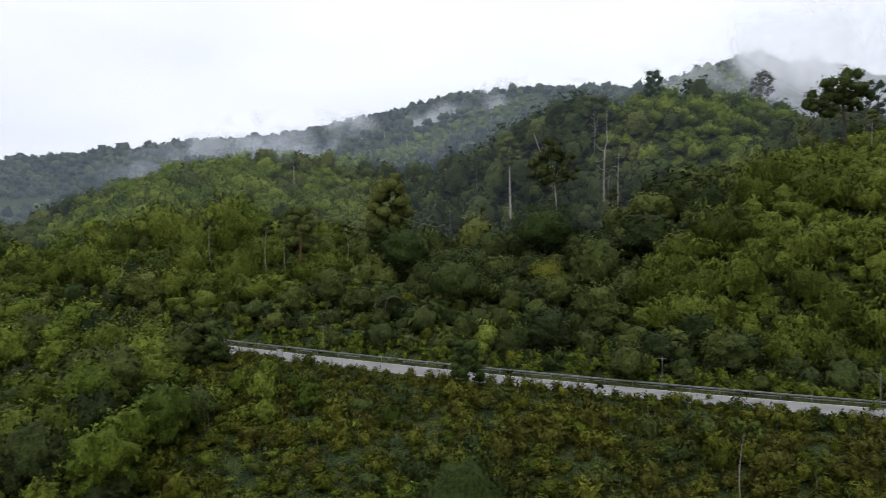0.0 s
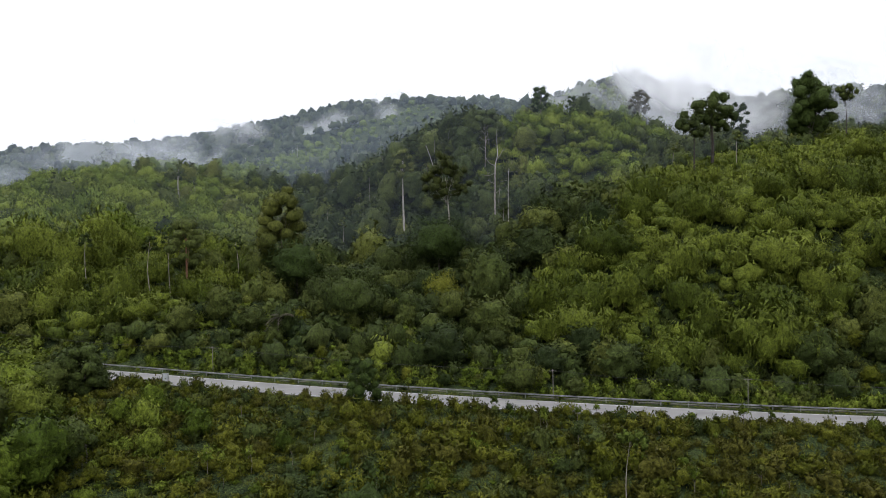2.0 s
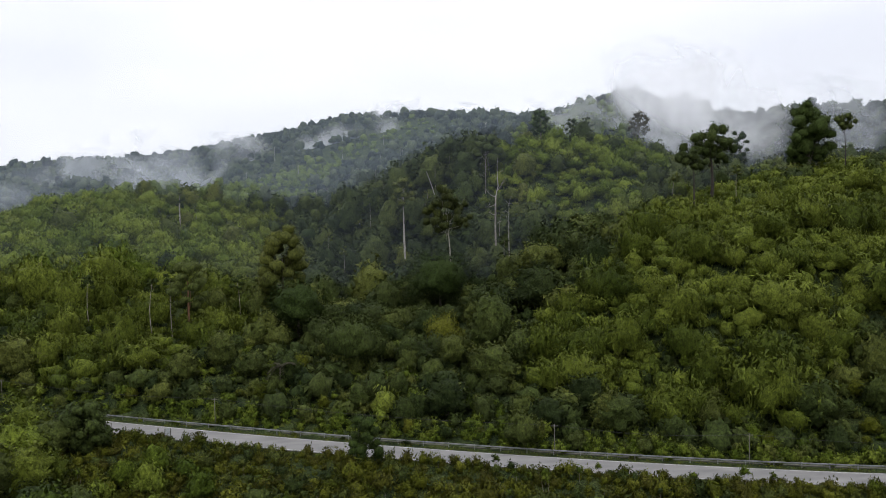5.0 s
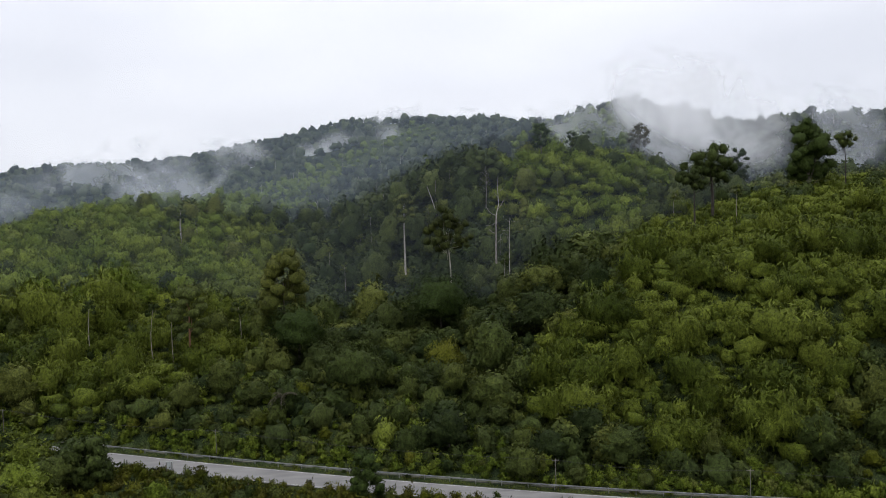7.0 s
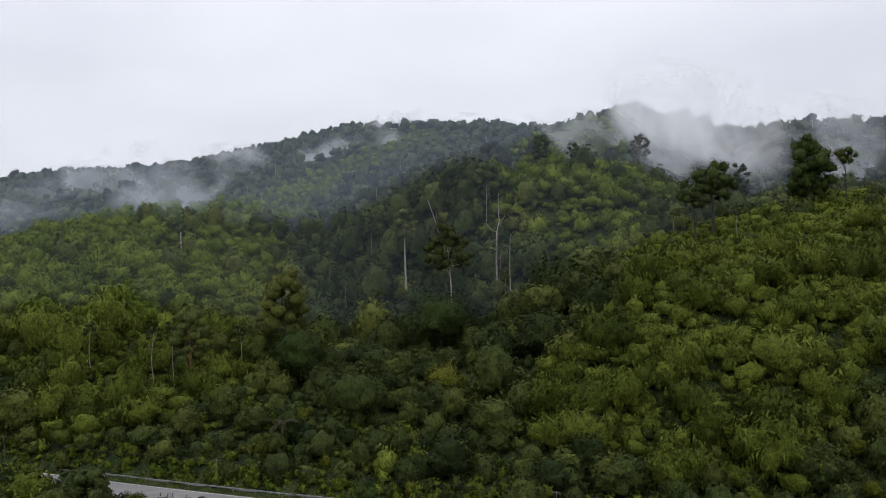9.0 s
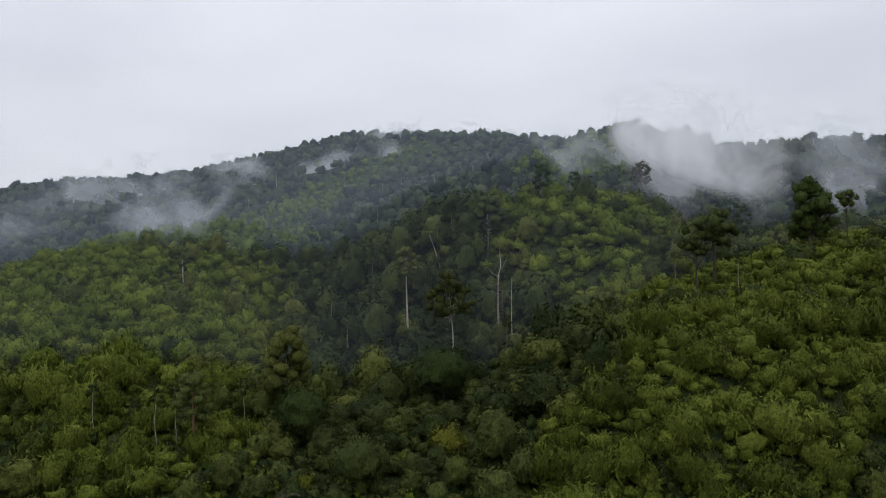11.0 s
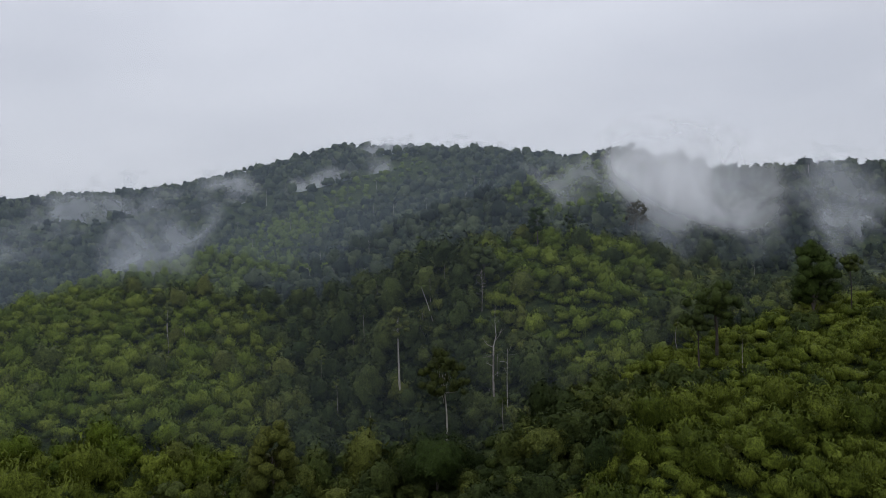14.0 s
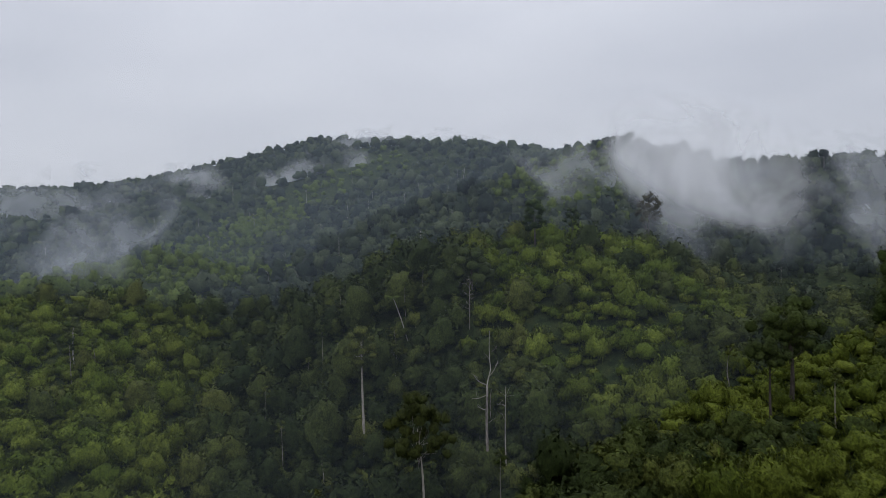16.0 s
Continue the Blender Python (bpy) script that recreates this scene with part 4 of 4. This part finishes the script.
def broadleaf_kinds(seed, kinds):
    return [tree_kind("broadleaf_tree", seed + i, 9.0, 8.2, 0.6, 24, 720, 0.66, 0.34, 0.35, leaf, BARK_DARK, label, group="trees on the hillside", flat=0.8) for i, (leaf, label) in enumerate(kinds)]


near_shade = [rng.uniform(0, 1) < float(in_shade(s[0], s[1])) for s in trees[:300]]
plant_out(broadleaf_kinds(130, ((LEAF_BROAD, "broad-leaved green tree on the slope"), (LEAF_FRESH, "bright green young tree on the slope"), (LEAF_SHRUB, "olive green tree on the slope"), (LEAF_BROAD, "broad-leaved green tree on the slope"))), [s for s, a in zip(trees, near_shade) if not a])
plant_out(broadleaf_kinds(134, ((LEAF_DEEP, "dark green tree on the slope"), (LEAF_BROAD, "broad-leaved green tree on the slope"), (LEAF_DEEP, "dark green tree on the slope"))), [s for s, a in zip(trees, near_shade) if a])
more_bamboo, more_trees = hillside(195, 300, 6.2, 0.95)
far_bamboo, far_trees = hillside(300, 400, 7.2, 1.0)
thicket = [bamboo_arrays(110 + i, 6.8, 8.6, 320, 1.05, fine=3)[0] for i in range(8)]
clumps = bamboo[300:] + more_bamboo + far_bamboo
on_spur = [blob(s[0], s[1], -90, 275, 55, 85) + blob(s[0], s[1], 108, 295, 36, 60) + blob(s[0], s[1], -115, 380, 40, 50) > 0.3 for s in clumps]
grow_stuff("spur_bamboo", thicket, [s for s, a in zip(clumps, on_spur) if a], LEAF_FRESH, "bright yellow-green bamboo on the open spur", "bamboo")
grow_stuff("bamboo_thicket", thicket, [s for s, a in zip(clumps, on_spur) if not a], LEAF_BAMBOO, "light green bamboo thicket covering the spurs", "bamboo")
broad = [crown_arrays(140 + i, 9.2, 8.4, 0.2, 22, 270, 0.85, 0.5, 0.35, 0.8, (0.09, 0.17), 3) for i in range(8)]
rest = trees[300:] + more_trees + far_trees
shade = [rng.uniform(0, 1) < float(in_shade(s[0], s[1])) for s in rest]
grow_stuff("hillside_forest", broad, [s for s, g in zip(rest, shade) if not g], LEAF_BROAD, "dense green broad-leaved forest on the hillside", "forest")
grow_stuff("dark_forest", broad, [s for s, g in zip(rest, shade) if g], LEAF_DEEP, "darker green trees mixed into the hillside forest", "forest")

# big trees that rise above the canopy
CANOPY_TREES = [tree_kind("canopy_tree", 310 + i, 14.5, 11.5, 4.0, 36, 1000, 0.74, 0.46, 0.4, leaf, BARK_GREY, label, group="big trees above the canopy", radius=0.28, flat=0.8)
                for i, (leaf, label) in enumerate(((LEAF_DEEP, "big dark green tree rising above the canopy"), (LEAF_BROAD, "big green tree rising above the canopy"), (LEAF_DEEP, "big dark green tree rising above the canopy"), (LEAF_BROAD, "big green tree rising above the canopy")))]
x, y = spread(-120, 190, 135, 340, 20)
wooded = np.clip(1.15 - bamboo_share(x, y), 0.12, 1) * (1 - blob(x, y, 155, 214, 70, 40)) * (1 - blob(x, y, 112, 175, 25, 30)) * (1 - blob(x, y, -95, 330, 65, 90)) * (off_road(x, y) > 14) * clearing(x, y)
keep = (rng.uniform(0, 0.85, len(x)) < wooded) & ~lee(x, y)
plant_out(CANOPY_TREES, [(a, b, rng.uniform(0.55, 1.0), rng.uniform(0.75, 1.0)) for a, b in zip(x[keep], y[keep])])

# low bamboo, creepers and young trees that close the gaps between the crowns
x, y = spread(-150, 250, 105, 300, 5.2)
keep = ~lee(x, y) & (off_road(x, y) > 6)
x, y = x[keep], y[keep]
extra, crest, brow = spread(40, 135, 118, 172, 4.2), spread(-155, -40, 295, 425, 5.2), spread(92, 195, 172, 240, 5.0)
x, y = np.concatenate([x, extra[0], crest[0], brow[0]]), np.concatenate([y, extra[1], crest[1], brow[1]])
keep = (off_road(x, y) > 6) & ~lee(x, y)
x, y = x[keep], y[keep]
rows = list(zip(x, y, np.clip(rng.lognormal(0.0, 0.32, len(x)), 0.5, 1.6), rng.uniform(0.7, 1.2, len(x))))
sunny = bamboo_share(x, y) + rng.normal(0, 0.22, len(x)) > 0.5
low_clumps = [bamboo_arrays(120 + i, 4.2, 6.0, 60, 1.05, 7, 2)[0] for i in range(6)]
low_crowns = [crown_arrays(126 + i, 3.8, 5.6, 0.0, 8, 70, 0.8, 0.5, 0.3, 0.85, (0.13, 0.24), 2) for i in range(6)]
grow_stuff("low_bamboo", low_clumps, [s for s, a in zip(rows, sunny) if a], LEAF_BAMBOO, "low light green bamboo between the clumps", "bamboo")
grow_stuff("young_growth", low_crowns, [s for i, (s, a) in enumerate(zip(rows, sunny)) if not a and i % 2], LEAF_BROAD, "young green trees and creepers under the forest", "undergrowth")
grow_stuff("dark_growth", low_crowns, [s for i, (s, a) in enumerate(zip(rows, sunny)) if not a and not i % 2], LEAF_DEEP, "dark green creepers under the forest", "undergrowth")

# low growth between and along the road
x, y = spread(-120, 190, 85, 220, 2.9)
d = off_road(x, y)
spots = [(a, b, rng.uniform(0.6, 1.3) * (0.62 if e < 4.5 else 1.0), rng.uniform(0.8, 1.3)) for a, b, e in zip(x, y, d) if 1.9 < e < 32]
low = [shrub_arrays(160 + i, 2.4, 3.2, 75, 0.55, 0.36, 7) for i in range(6)]
grow_stuff("undergrowth", low, [s for i, s in enumerate(spots) if i % 2], LEAF_BROAD, "tangled green undergrowth beneath the trees", "undergrowth")
grow_stuff("bright_undergrowth", low, [s for i, s in enumerate(spots) if not i % 2], LEAF_FRESH, "bright green creepers and ferns along the road", "undergrowth")

# ferns and bushes that crowd the verge behind the rail
spots = []
for i in range(420):
    p = along_road(rng.uniform(-75, 125), rng.uniform(3.4, 7.0))[0]
    spots.append((p.x, p.y, rng.uniform(0.5, 0.95), rng.uniform(0.7, 1.2)))
grow_stuff("verge_bushes", low, spots, LEAF_FRESH, "bright green ferns and bushes crowding the verge", "undergrowth")

# ---- the slope below the road ----
x, y = spread(-95, 105, 65, 150, 2.0)
d = off_road(x, y)
spots = []
for a, b, e in zip(x, y, d):
    below = -ROAD_WIDTH - 0.6 - e
    if below > 0:
        spots.append((below, a, b, min(rng.lognormal(-0.08, 0.42), 1.7) * (0.70 + 0.4 * float(wander(a, b, 4.0, 5.0)) + 0.15 * min(below / 4, 1)) * (0.60 + 0.40 * float(smoothstep(1.0, 8.0, below))), rng.uniform(0.7, 1.15)))
spots = [s[1:] for s in sorted(spots, key=lambda s: s[0])]
SHRUB_KINDS = [shrub_kind(180 + i, 1.9, 2.6, 330, leaf) for i, leaf in enumerate((LEAF_SHRUB, LEAF_SHRUB, LEAF_YELLOW, LEAF_BROAD, LEAF_SHRUB))]
plant_out(SHRUB_KINDS, spots[:300])
bushes = [shrub_arrays(190 + i, 2.0, 3.0, 165, 0.46, 0.2, 8) for i in range(8)]
hue = [float(rng.uniform(0, 1) + 0.52 * smoothstep(0, 60, s[0]) + 0.5 * (wander(s[0], s[1], 5.0, 3.0) - 0.5)) for s in spots[300:]]
grassy = [bool(rng.uniform(0, 1) * 1.6 < blob(s[0], s[1], -12, 70, 26, 16) + 0.5 * blob(s[0], s[1], -30, 92, 14, 14)) for s in spots[300:]]
grow_stuff("pale_green_shrubs", bushes, [(a, b, c * 0.8, e * 0.8) for (a, b, c, e), k in zip(spots[300:], grassy) if k], LEAF_FRESH, "low fresh green bushes and grass below the road", "shrubs")
grow_stuff("green_shrubs", bushes, [s for s, a, k in zip(spots[300:], hue, grassy) if not k and a < 0.25], LEAF_BROAD, "green shrubs on the slope below the road", "shrubs")
grow_stuff("shrub_slope", bushes, [s for s, a, k in zip(spots[300:], hue, grassy) if not k and 0.25 <= a < 0.8], LEAF_SHRUB, "dense olive green shrubs on the slope below the road", "shrubs")
grow_stuff("rusty_shrubs", bushes, [s for s, a, k in zip(spots[300:], hue, grassy) if not k and a >= 0.8], LEAF_YELLOW, "brownish shrubs on the slope below the road", "shrubs")

# low uneven bushes that crowd the road's lower edge
spots = []
for i in range(620):
    below = 0.35 + 5.0 * rng.uniform(0, 1) ** 1.3
    p = along_road(rng.uniform(-45, 110), -ROAD_WIDTH - below)[0]
    spots.append((p.x, p.y, min(rng.lognormal(-0.58, 0.42), 1.1) * (0.82 + 0.07 * below), rng.uniform(0.8, 1.4)))
grow_stuff("roadside_bushes", bushes, spots[::2], LEAF_SHRUB, "low olive bushes along the road's lower edge", "shrubs")
grow_stuff("green_roadside_bushes", bushes, spots[1::4], LEAF_BROAD, "low green bushes along the road's lower edge", "shrubs")
grow_stuff("brown_roadside_bushes", bushes, spots[3::4], LEAF_YELLOW, "low brownish bushes along the road's lower edge", "shrubs")

# taller trees below the road, at its bend
x, y = spread(-110, -22, 62, 170, 5.0)
spots = [(a, b, rng.uniform(0.65, 1.15), rng.uniform(0.8, 1.1)) for a, b in zip(x, y) if off_road(a, b) < -ROAD_WIDTH - 5 and a < -34 + rng.normal(0, 4) - (b - 60) * 0.12]
SLOPE_TREES = [tree_kind("slope_tree", 210 + i, 10.0, 9.0, 1.6, 24, 620, 0.6, 0.38, 0.3, leaf, BARK_DARK, "leafy tree on the slope below the road", group="trees below the road", flat=0.75) for i, leaf in enumerate((LEAF_BROAD, LEAF_FRESH, LEAF_DEEP, LEAF_BAMBOO))]
spots += [(-46, 117, 0.72, 0.9), (-50, 120, 0.85, 0.9), (-55, 122, 0.85, 1.0), (-63, 125, 0.8, 0.95), (-69, 128, 0.8, 1.0), (-76, 131, 0.85, 1.0)]
plant_out(SLOPE_TREES, spots[:300])

# slender saplings among the shrubs
def sapling_kind(seed, height, leaf):
    return tree_kind("sapling", seed, height, 1.7, height * 0.55, 9, 130, 0.42, 0.26, 0.3, leaf, BARK_GREY, "slender sapling with a few broad leaves", "sapling", 0.045, 0.6, "saplings below the road", fine=2, body=0.35, reach=(0.3, 1.35))


SAPLINGS = [sapling_kind(230 + i, 3.6 + 0.3 * i, leaf) for i, leaf in enumerate((LEAF_FRESH, LEAF_FRESH, LEAF_BROAD, LEAF_SHRUB))]
spots = []
for i in range(130):
    a, b = rng.uniform(-40, 90), rng.uniform(52, 112)
    if off_road(a, b) < -ROAD_WIDTH - 2.5:
        spots.append((a, b, rng.uniform(0.5, 1.1), 1.0))
for a, size in ((-28, 0.6), (-12.5, 0.65), (9, 0.6), (16, 0.5), (24, 0.8), (33, 0.8), (38, 0.65), (42, 0.5), (46, 0.9), (50.5, 0.7), (54, 0.6), (57, 1.0), (61, 0.65), (64, 0.9), (68, 0.6), (72, 0.95), (77, 0.8)):
    p = along_road(a, -ROAD_WIDTH - 1.2 - rng.uniform(0, 1.2))[0]
    spots.append((p.x, p.y, size, rng.uniform(0.7, 0.9)))
plant_out(SAPLINGS, spots)

# grass along both edges of the road
def grass_arrays(seed, blades=14):
    r = np.random.default_rng(seed)
    at, lean = r.normal(0, 0.28, (blades, 3)) * (1, 1, 0), r.normal(0, 0.2, (blades, 3)) * (1, 1, 0)
    tall, a = r.uniform(0.25, 0.6, (blades, 1)) * (0, 0, 1), r.uniform(0, 6.28, blades)
    side = np.stack([np.cos(a), np.sin(a), 0 * a], 1) * 0.07
    tri = np.stack([at - side, at + side, at + tall + lean], 1)
    turned = np.cross(tri[:, 1] - tri[:, 0], tri[:, 2] - tri[:, 0])[:, 1] > 0
    tri[turned] = tri[turned][:, ::-1]
    return tri.reshape(-1, 3), np.arange(blades * 3).reshape(-1, 3), np.tile((0.0, -0.5, 0.87), (blades * 3, 1))


spots = []
for i in range(2600):
    a, e = rng.uniform(-110, 120), rng.choice((rng.uniform(0.1, 4.0), -ROAD_WIDTH - rng.uniform(0.0, 3.0)))
    p = along_road(a, e)[0]
    spots.append((p.x, p.y, rng.uniform(0.6, 1.2), rng.uniform(0.6, 1.0) if e > 0 else rng.uniform(0.4, 0.8)))
grow_stuff("verge_grass", [grass_arrays(240 + i) for i in range(5)], spots, LEAF_SHRUB, "tufts of olive grass along the road's edges", "grass", 0.5)

# tall grass and fern between the shrubs
spots = []
for i in range(5200):
    a, e = rng.uniform(-60, 105), -ROAD_WIDTH - rng.uniform(1.0, 46.0)
    p = along_road(a, e)[0]
    if p.y > 62:
        spots.append((p.x, p.y, rng.uniform(0.8, 1.5), rng.uniform(0.7, 1.1)))
grow_stuff("slope_grass", [grass_arrays(260 + i, 11) for i in range(5)], spots, LEAF_SHRUB, "tall olive grass and fern between the shrubs", "grass", 0.5)

# single bright bushes
BRIGHT_KINDS = [tree_kind("bright_bush", 245 + i, 3.4, 4.2, 0.3, 20, 450, 0.42, 0.24, 0.4, LEAF_FRESH, BARK_DARK, "bright green leafy bush below the road", "bush", group="bright bushes below the road", radius=0.06) for i in range(3)]
plant_out(BRIGHT_KINDS, [(-27.5, 107, 1.3, 1.1), (-23, 105, 1.15, 1.0), (-31, 104, 1.15, 1.1), (-27, 101, 1.1, 1.0), (-20, 99, 1.0, 1.0), (-33, 99, 1.0, 1.0), (-36, 96, 0.9, 1.0), (-25, 95, 0.9, 1.1), (-8, 92, 0.6, 1.1), (26, 97.5, 0.35, 1.2), (47, 90, 0.4, 1.2), (72, 86, 0.45, 1.3),
                         (-13, 70, 0.7, 1.0), (-22, 74, 0.6, 1.2), (10, 68, 0.5, 1.0), (62, 70, 0.6, 1.0), (34, 66, 0.5, 0.9)])

# ---- the further slopes and ridges ----
def light_band(x, y):
    """The open crest of the middle ridge, where the growth is light green."""
    s = np.zeros(np.shape(x))
    for (ax, ay), (bx, by) in zip(((-85, 480), (-49, 614), (-22, 774), (28, 864)), ((-49, 614), (-22, 774), (28, 864), (117, 929))):
        k = np.clip(((x - ax) * (bx - ax) + (y - ay) * (by - ay)) / ((bx - ax) ** 2 + (by - ay) ** 2), 0, 1)
        s = np.maximum(s, np.exp(-((x - ax - k * (bx - ax)) ** 2 + (y - ay - k * (by - ay)) ** 2) / 34 ** 2))
    return s


x, y = spread(-420, 480, 400, 800, 7.6)
keep = ~lee(x, y) & ((x > -0.49 * y - 6) | (rng.uniform(0, 1, len(x)) < 0.6))
x, y = x[keep], y[keep]
light = wander(x, y, 22.0, 1.0) * 0.4 + 1.1 * light_band(x, y) + 1.4 * blob(x, y, -105, 435, 60, 65) + 0.8 * blob(x, y, -72, 540, 45, 70) + 1.0 * blob(x, y, 200, 540, 48, 60)
dice = rng.uniform(0.32, 0.78, len(x))
mid_kinds = [crown_arrays(250 + i, 9, 9.2, 0.4, 12, 34, 1.2, 0.75, 0.3, 0.8, (0.11, 0.19), 2, 0.84) for i in range(8)]
rows = list(zip(x, y, np.clip(rng.lognormal(-0.1, 0.42, len(x)), 0.4, 1.8), rng.uniform(0.75, 1.25, len(x))))
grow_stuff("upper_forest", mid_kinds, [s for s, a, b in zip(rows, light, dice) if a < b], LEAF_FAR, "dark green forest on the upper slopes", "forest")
grow_stuff("upper_bamboo", mid_kinds, [(a, b, c * 0.72, e * 0.95) for (a, b, c, e), p, q in zip(rows, light, dice) if p >= q], LEAF_OLIVE, "lighter green growth on the middle ridge", "forest")
x, y = spread(-740, 540, 800, 1400, 14.2)
keep = ~lee(x, y)
far_kinds = [crown_arrays(270 + i, 10.5, 14.5, 0.5, 12, 24, 1.7, 1.0, 0.2, 0.8, (0.11, 0.2), 2, 0.84) for i in range(8)]
rows = [(a, b, c, e) for a, b, c, e in zip(x[keep], y[keep], np.clip(rng.lognormal(-0.1, 0.3, keep.sum()), 0.5, 1.6), rng.uniform(0.8, 1.3, keep.sum()))]
open_crest = [float(light_band(s[0], s[1])) > rng.uniform(0.15, 0.8) for s in rows]
grow_stuff("ridge_growth", far_kinds, [(a, b, c * 0.75, e * 0.9) for (a, b, c, e), g in zip(rows, open_crest) if g], LEAF_OLIVE, "light green low growth on the open ridge", "forest")
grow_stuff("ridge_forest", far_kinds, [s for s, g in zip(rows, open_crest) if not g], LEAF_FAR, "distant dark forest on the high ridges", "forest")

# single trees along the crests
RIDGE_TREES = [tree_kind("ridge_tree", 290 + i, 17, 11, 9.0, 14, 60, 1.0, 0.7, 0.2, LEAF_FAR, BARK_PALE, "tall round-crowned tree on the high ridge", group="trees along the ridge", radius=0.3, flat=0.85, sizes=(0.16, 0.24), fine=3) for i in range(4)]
crests = [[(-454, 1117), (-382, 1182), (-250, 1210), (-156, 1214), (-46, 1224), (31, 1335), (85, 1330)], [(146, 869), (200, 848), (266, 829)], [(229, 573), (260, 580), (300, 575), (382, 518), (430, 515), (470, 515)]]
spots = []
for line in crests:
    for (ax, ay), (bx, by) in zip(line, line[1:]):
        for k in range(max(int(math.hypot(bx - ax, by - ay) / 24), 1)):
            s = rng.uniform(0, 1)
            spots.append((ax + (bx - ax) * s + rng.normal(0, 5), ay + (by - ay) * s + rng.normal(0, 8), rng.uniform(0.6, 1.05), rng.uniform(0.8, 1.1)))
for a, b, tall in ((-417, 1166, 13), (-375, 1174, 14), (-330, 1218, 15), (-271, 1282, 17), (-237, 1276, 15), (-165, 1310, 20), (-128, 1290, 20), (-55, 1323, 14), (129, 1058, 14), (339, 1038, 15), (362, 1043, 16), (229, 589, 11), (245, 589, 14), (261, 582, 19), (386, 525, 17), (396, 576, 16), (422, 535, 11)):
    spots.append((a, b, tall / 16.0, 1.0))
plant_out(RIDGE_TREES, spots)


# ---- mist ----
def mist_bank(name, corner, across, up, depth, layers, material, label, bow=0.12):
    """Layers of drifting mist between the ridges, each slightly bowed: width along across, height along up."""
    nu, nv = 18, 10
    v, f, uvs, count = [], [], [], 0
    corner, across, up = np.array(corner, float), np.array(across, float), np.array(up, float)
    back = np.cross(up, across)
    back /= np.linalg.norm(back)
    for k in range(layers):
        shift = rng.uniform(-0.08, 0.08)
        for j in range(nv + 1):
            for i in range(nu + 1):
                a, b = i / nu, j / nv
                wave = bow * np.linalg.norm(across) * math.sin(math.pi * a + k) * 0.5 + 6 * math.sin(3 * b + 5 * a + k)
                v.append(corner + across * (a + shift) + up * b - back * (depth * k / max(layers - 1, 1) + wave))
                uvs.append((a, b))
        for j in range(nv):
            for i in range(nu):
                if ((i + 0.5) / nu - 0.5) ** 2 + ((j + 0.5) / nv - 0.5) ** 2 > 0.27:
                    continue
                p = count + j * (nu + 1) + i
                f.append((p, p + 1, p + nu + 2, p + nu + 1))
        count = len(v)
    me = mesh_from(name, v, f, material, True)
    layer = me.uv_layers.new(name="spread")
    layer.data.foreach_set("uv", np.array(uvs, np.float32)[np.array(f).ravel()].ravel())
    return tagged(new(name, me), label, "mist", kind="stuff")


MIST = mist_material("mist", (0.475, 0.480, 0.492), 0.76, 55.0, -0.1, 0.95)
WISP = mist_material("mist_wisp", (0.44, 0.45, 0.468), 0.6, 44.0, 0.08, 0.95)
THIN = mist_material("thin_mist", (0.42, 0.436, 0.462), 0.36, 38.0, 0.14, 0.95)
VEIL = mist_material("mist_veil", (0.41, 0.435, 0.47), 0.25, 38.0, 0.1, 0.95)
# distance haze painted as blue on wide, faint sheets added across the view
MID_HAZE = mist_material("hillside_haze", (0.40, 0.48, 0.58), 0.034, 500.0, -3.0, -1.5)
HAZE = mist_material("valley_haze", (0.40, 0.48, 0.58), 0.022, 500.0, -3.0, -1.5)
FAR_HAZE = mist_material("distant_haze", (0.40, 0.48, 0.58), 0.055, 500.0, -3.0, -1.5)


def wisp(x, y, z, wide, tall, material, lean=0.0, label="torn wisp of white mist hanging before the forest"):
    """A bank of mist centred at x, y, z; lean is the climb of its lower edge."""
    mist_bank("mist", (x - wide / 2, y, z - tall / 2 - lean * wide / 2), (wide, 0, lean * wide), (0, tall * 0.25, tall), 20, 1, material, label)


wisp(203, 423, 109, 78, 84, MIST, -0.25, "dense white mist rising behind the crest")
wisp(236, 408, 106, 150, 84, MIST, -0.2, "dense white mist rising behind the crest")
wisp(325, 440, 98, 160, 90, THIN, -0.1, "white mist wrapping the high ridge")
wisp(186, 352, 78, 90, 62, VEIL, -0.3, "white mist drifting down behind the crest")
wisp(238, 368, 74, 70, 90, VEIL, -0.35, "white mist drifting down behind the crest")
wisp(292, 351, 72, 110, 95, THIN, -0.2, "white mist drifting down behind the crest")
wisp(186, 505, 98, 150, 80, THIN, -0.2, "thin mist drifting over the knoll")
wisp(-287, 955, 112, 269, 120, THIN, 0.1, "torn grey mist in the side valley")
wisp(-150, 671, 80, 150, 96, THIN, 0.5, "torn grey mist in the side valley")
wisp(-262, 690, 78, 150, 66, VEIL, 0.1, "torn grey mist in the side valley")
wisp(-99, 907, 112, 100, 106, WISP, -0.6)
wisp(6, 912, 142, 176, 62, WISP, 0.25)
wisp(83, 1053, 180, 229, 92, WISP, 0.3)
wisp(219, 1186, 203, 262, 79, WISP, -0.1)
wisp(-176, 1040, 128, 172, 99, THIN, 0.4)
wisp(-105, 440, 68, 70, 44, VEIL, 0.1, "thin veil of mist over the spur")
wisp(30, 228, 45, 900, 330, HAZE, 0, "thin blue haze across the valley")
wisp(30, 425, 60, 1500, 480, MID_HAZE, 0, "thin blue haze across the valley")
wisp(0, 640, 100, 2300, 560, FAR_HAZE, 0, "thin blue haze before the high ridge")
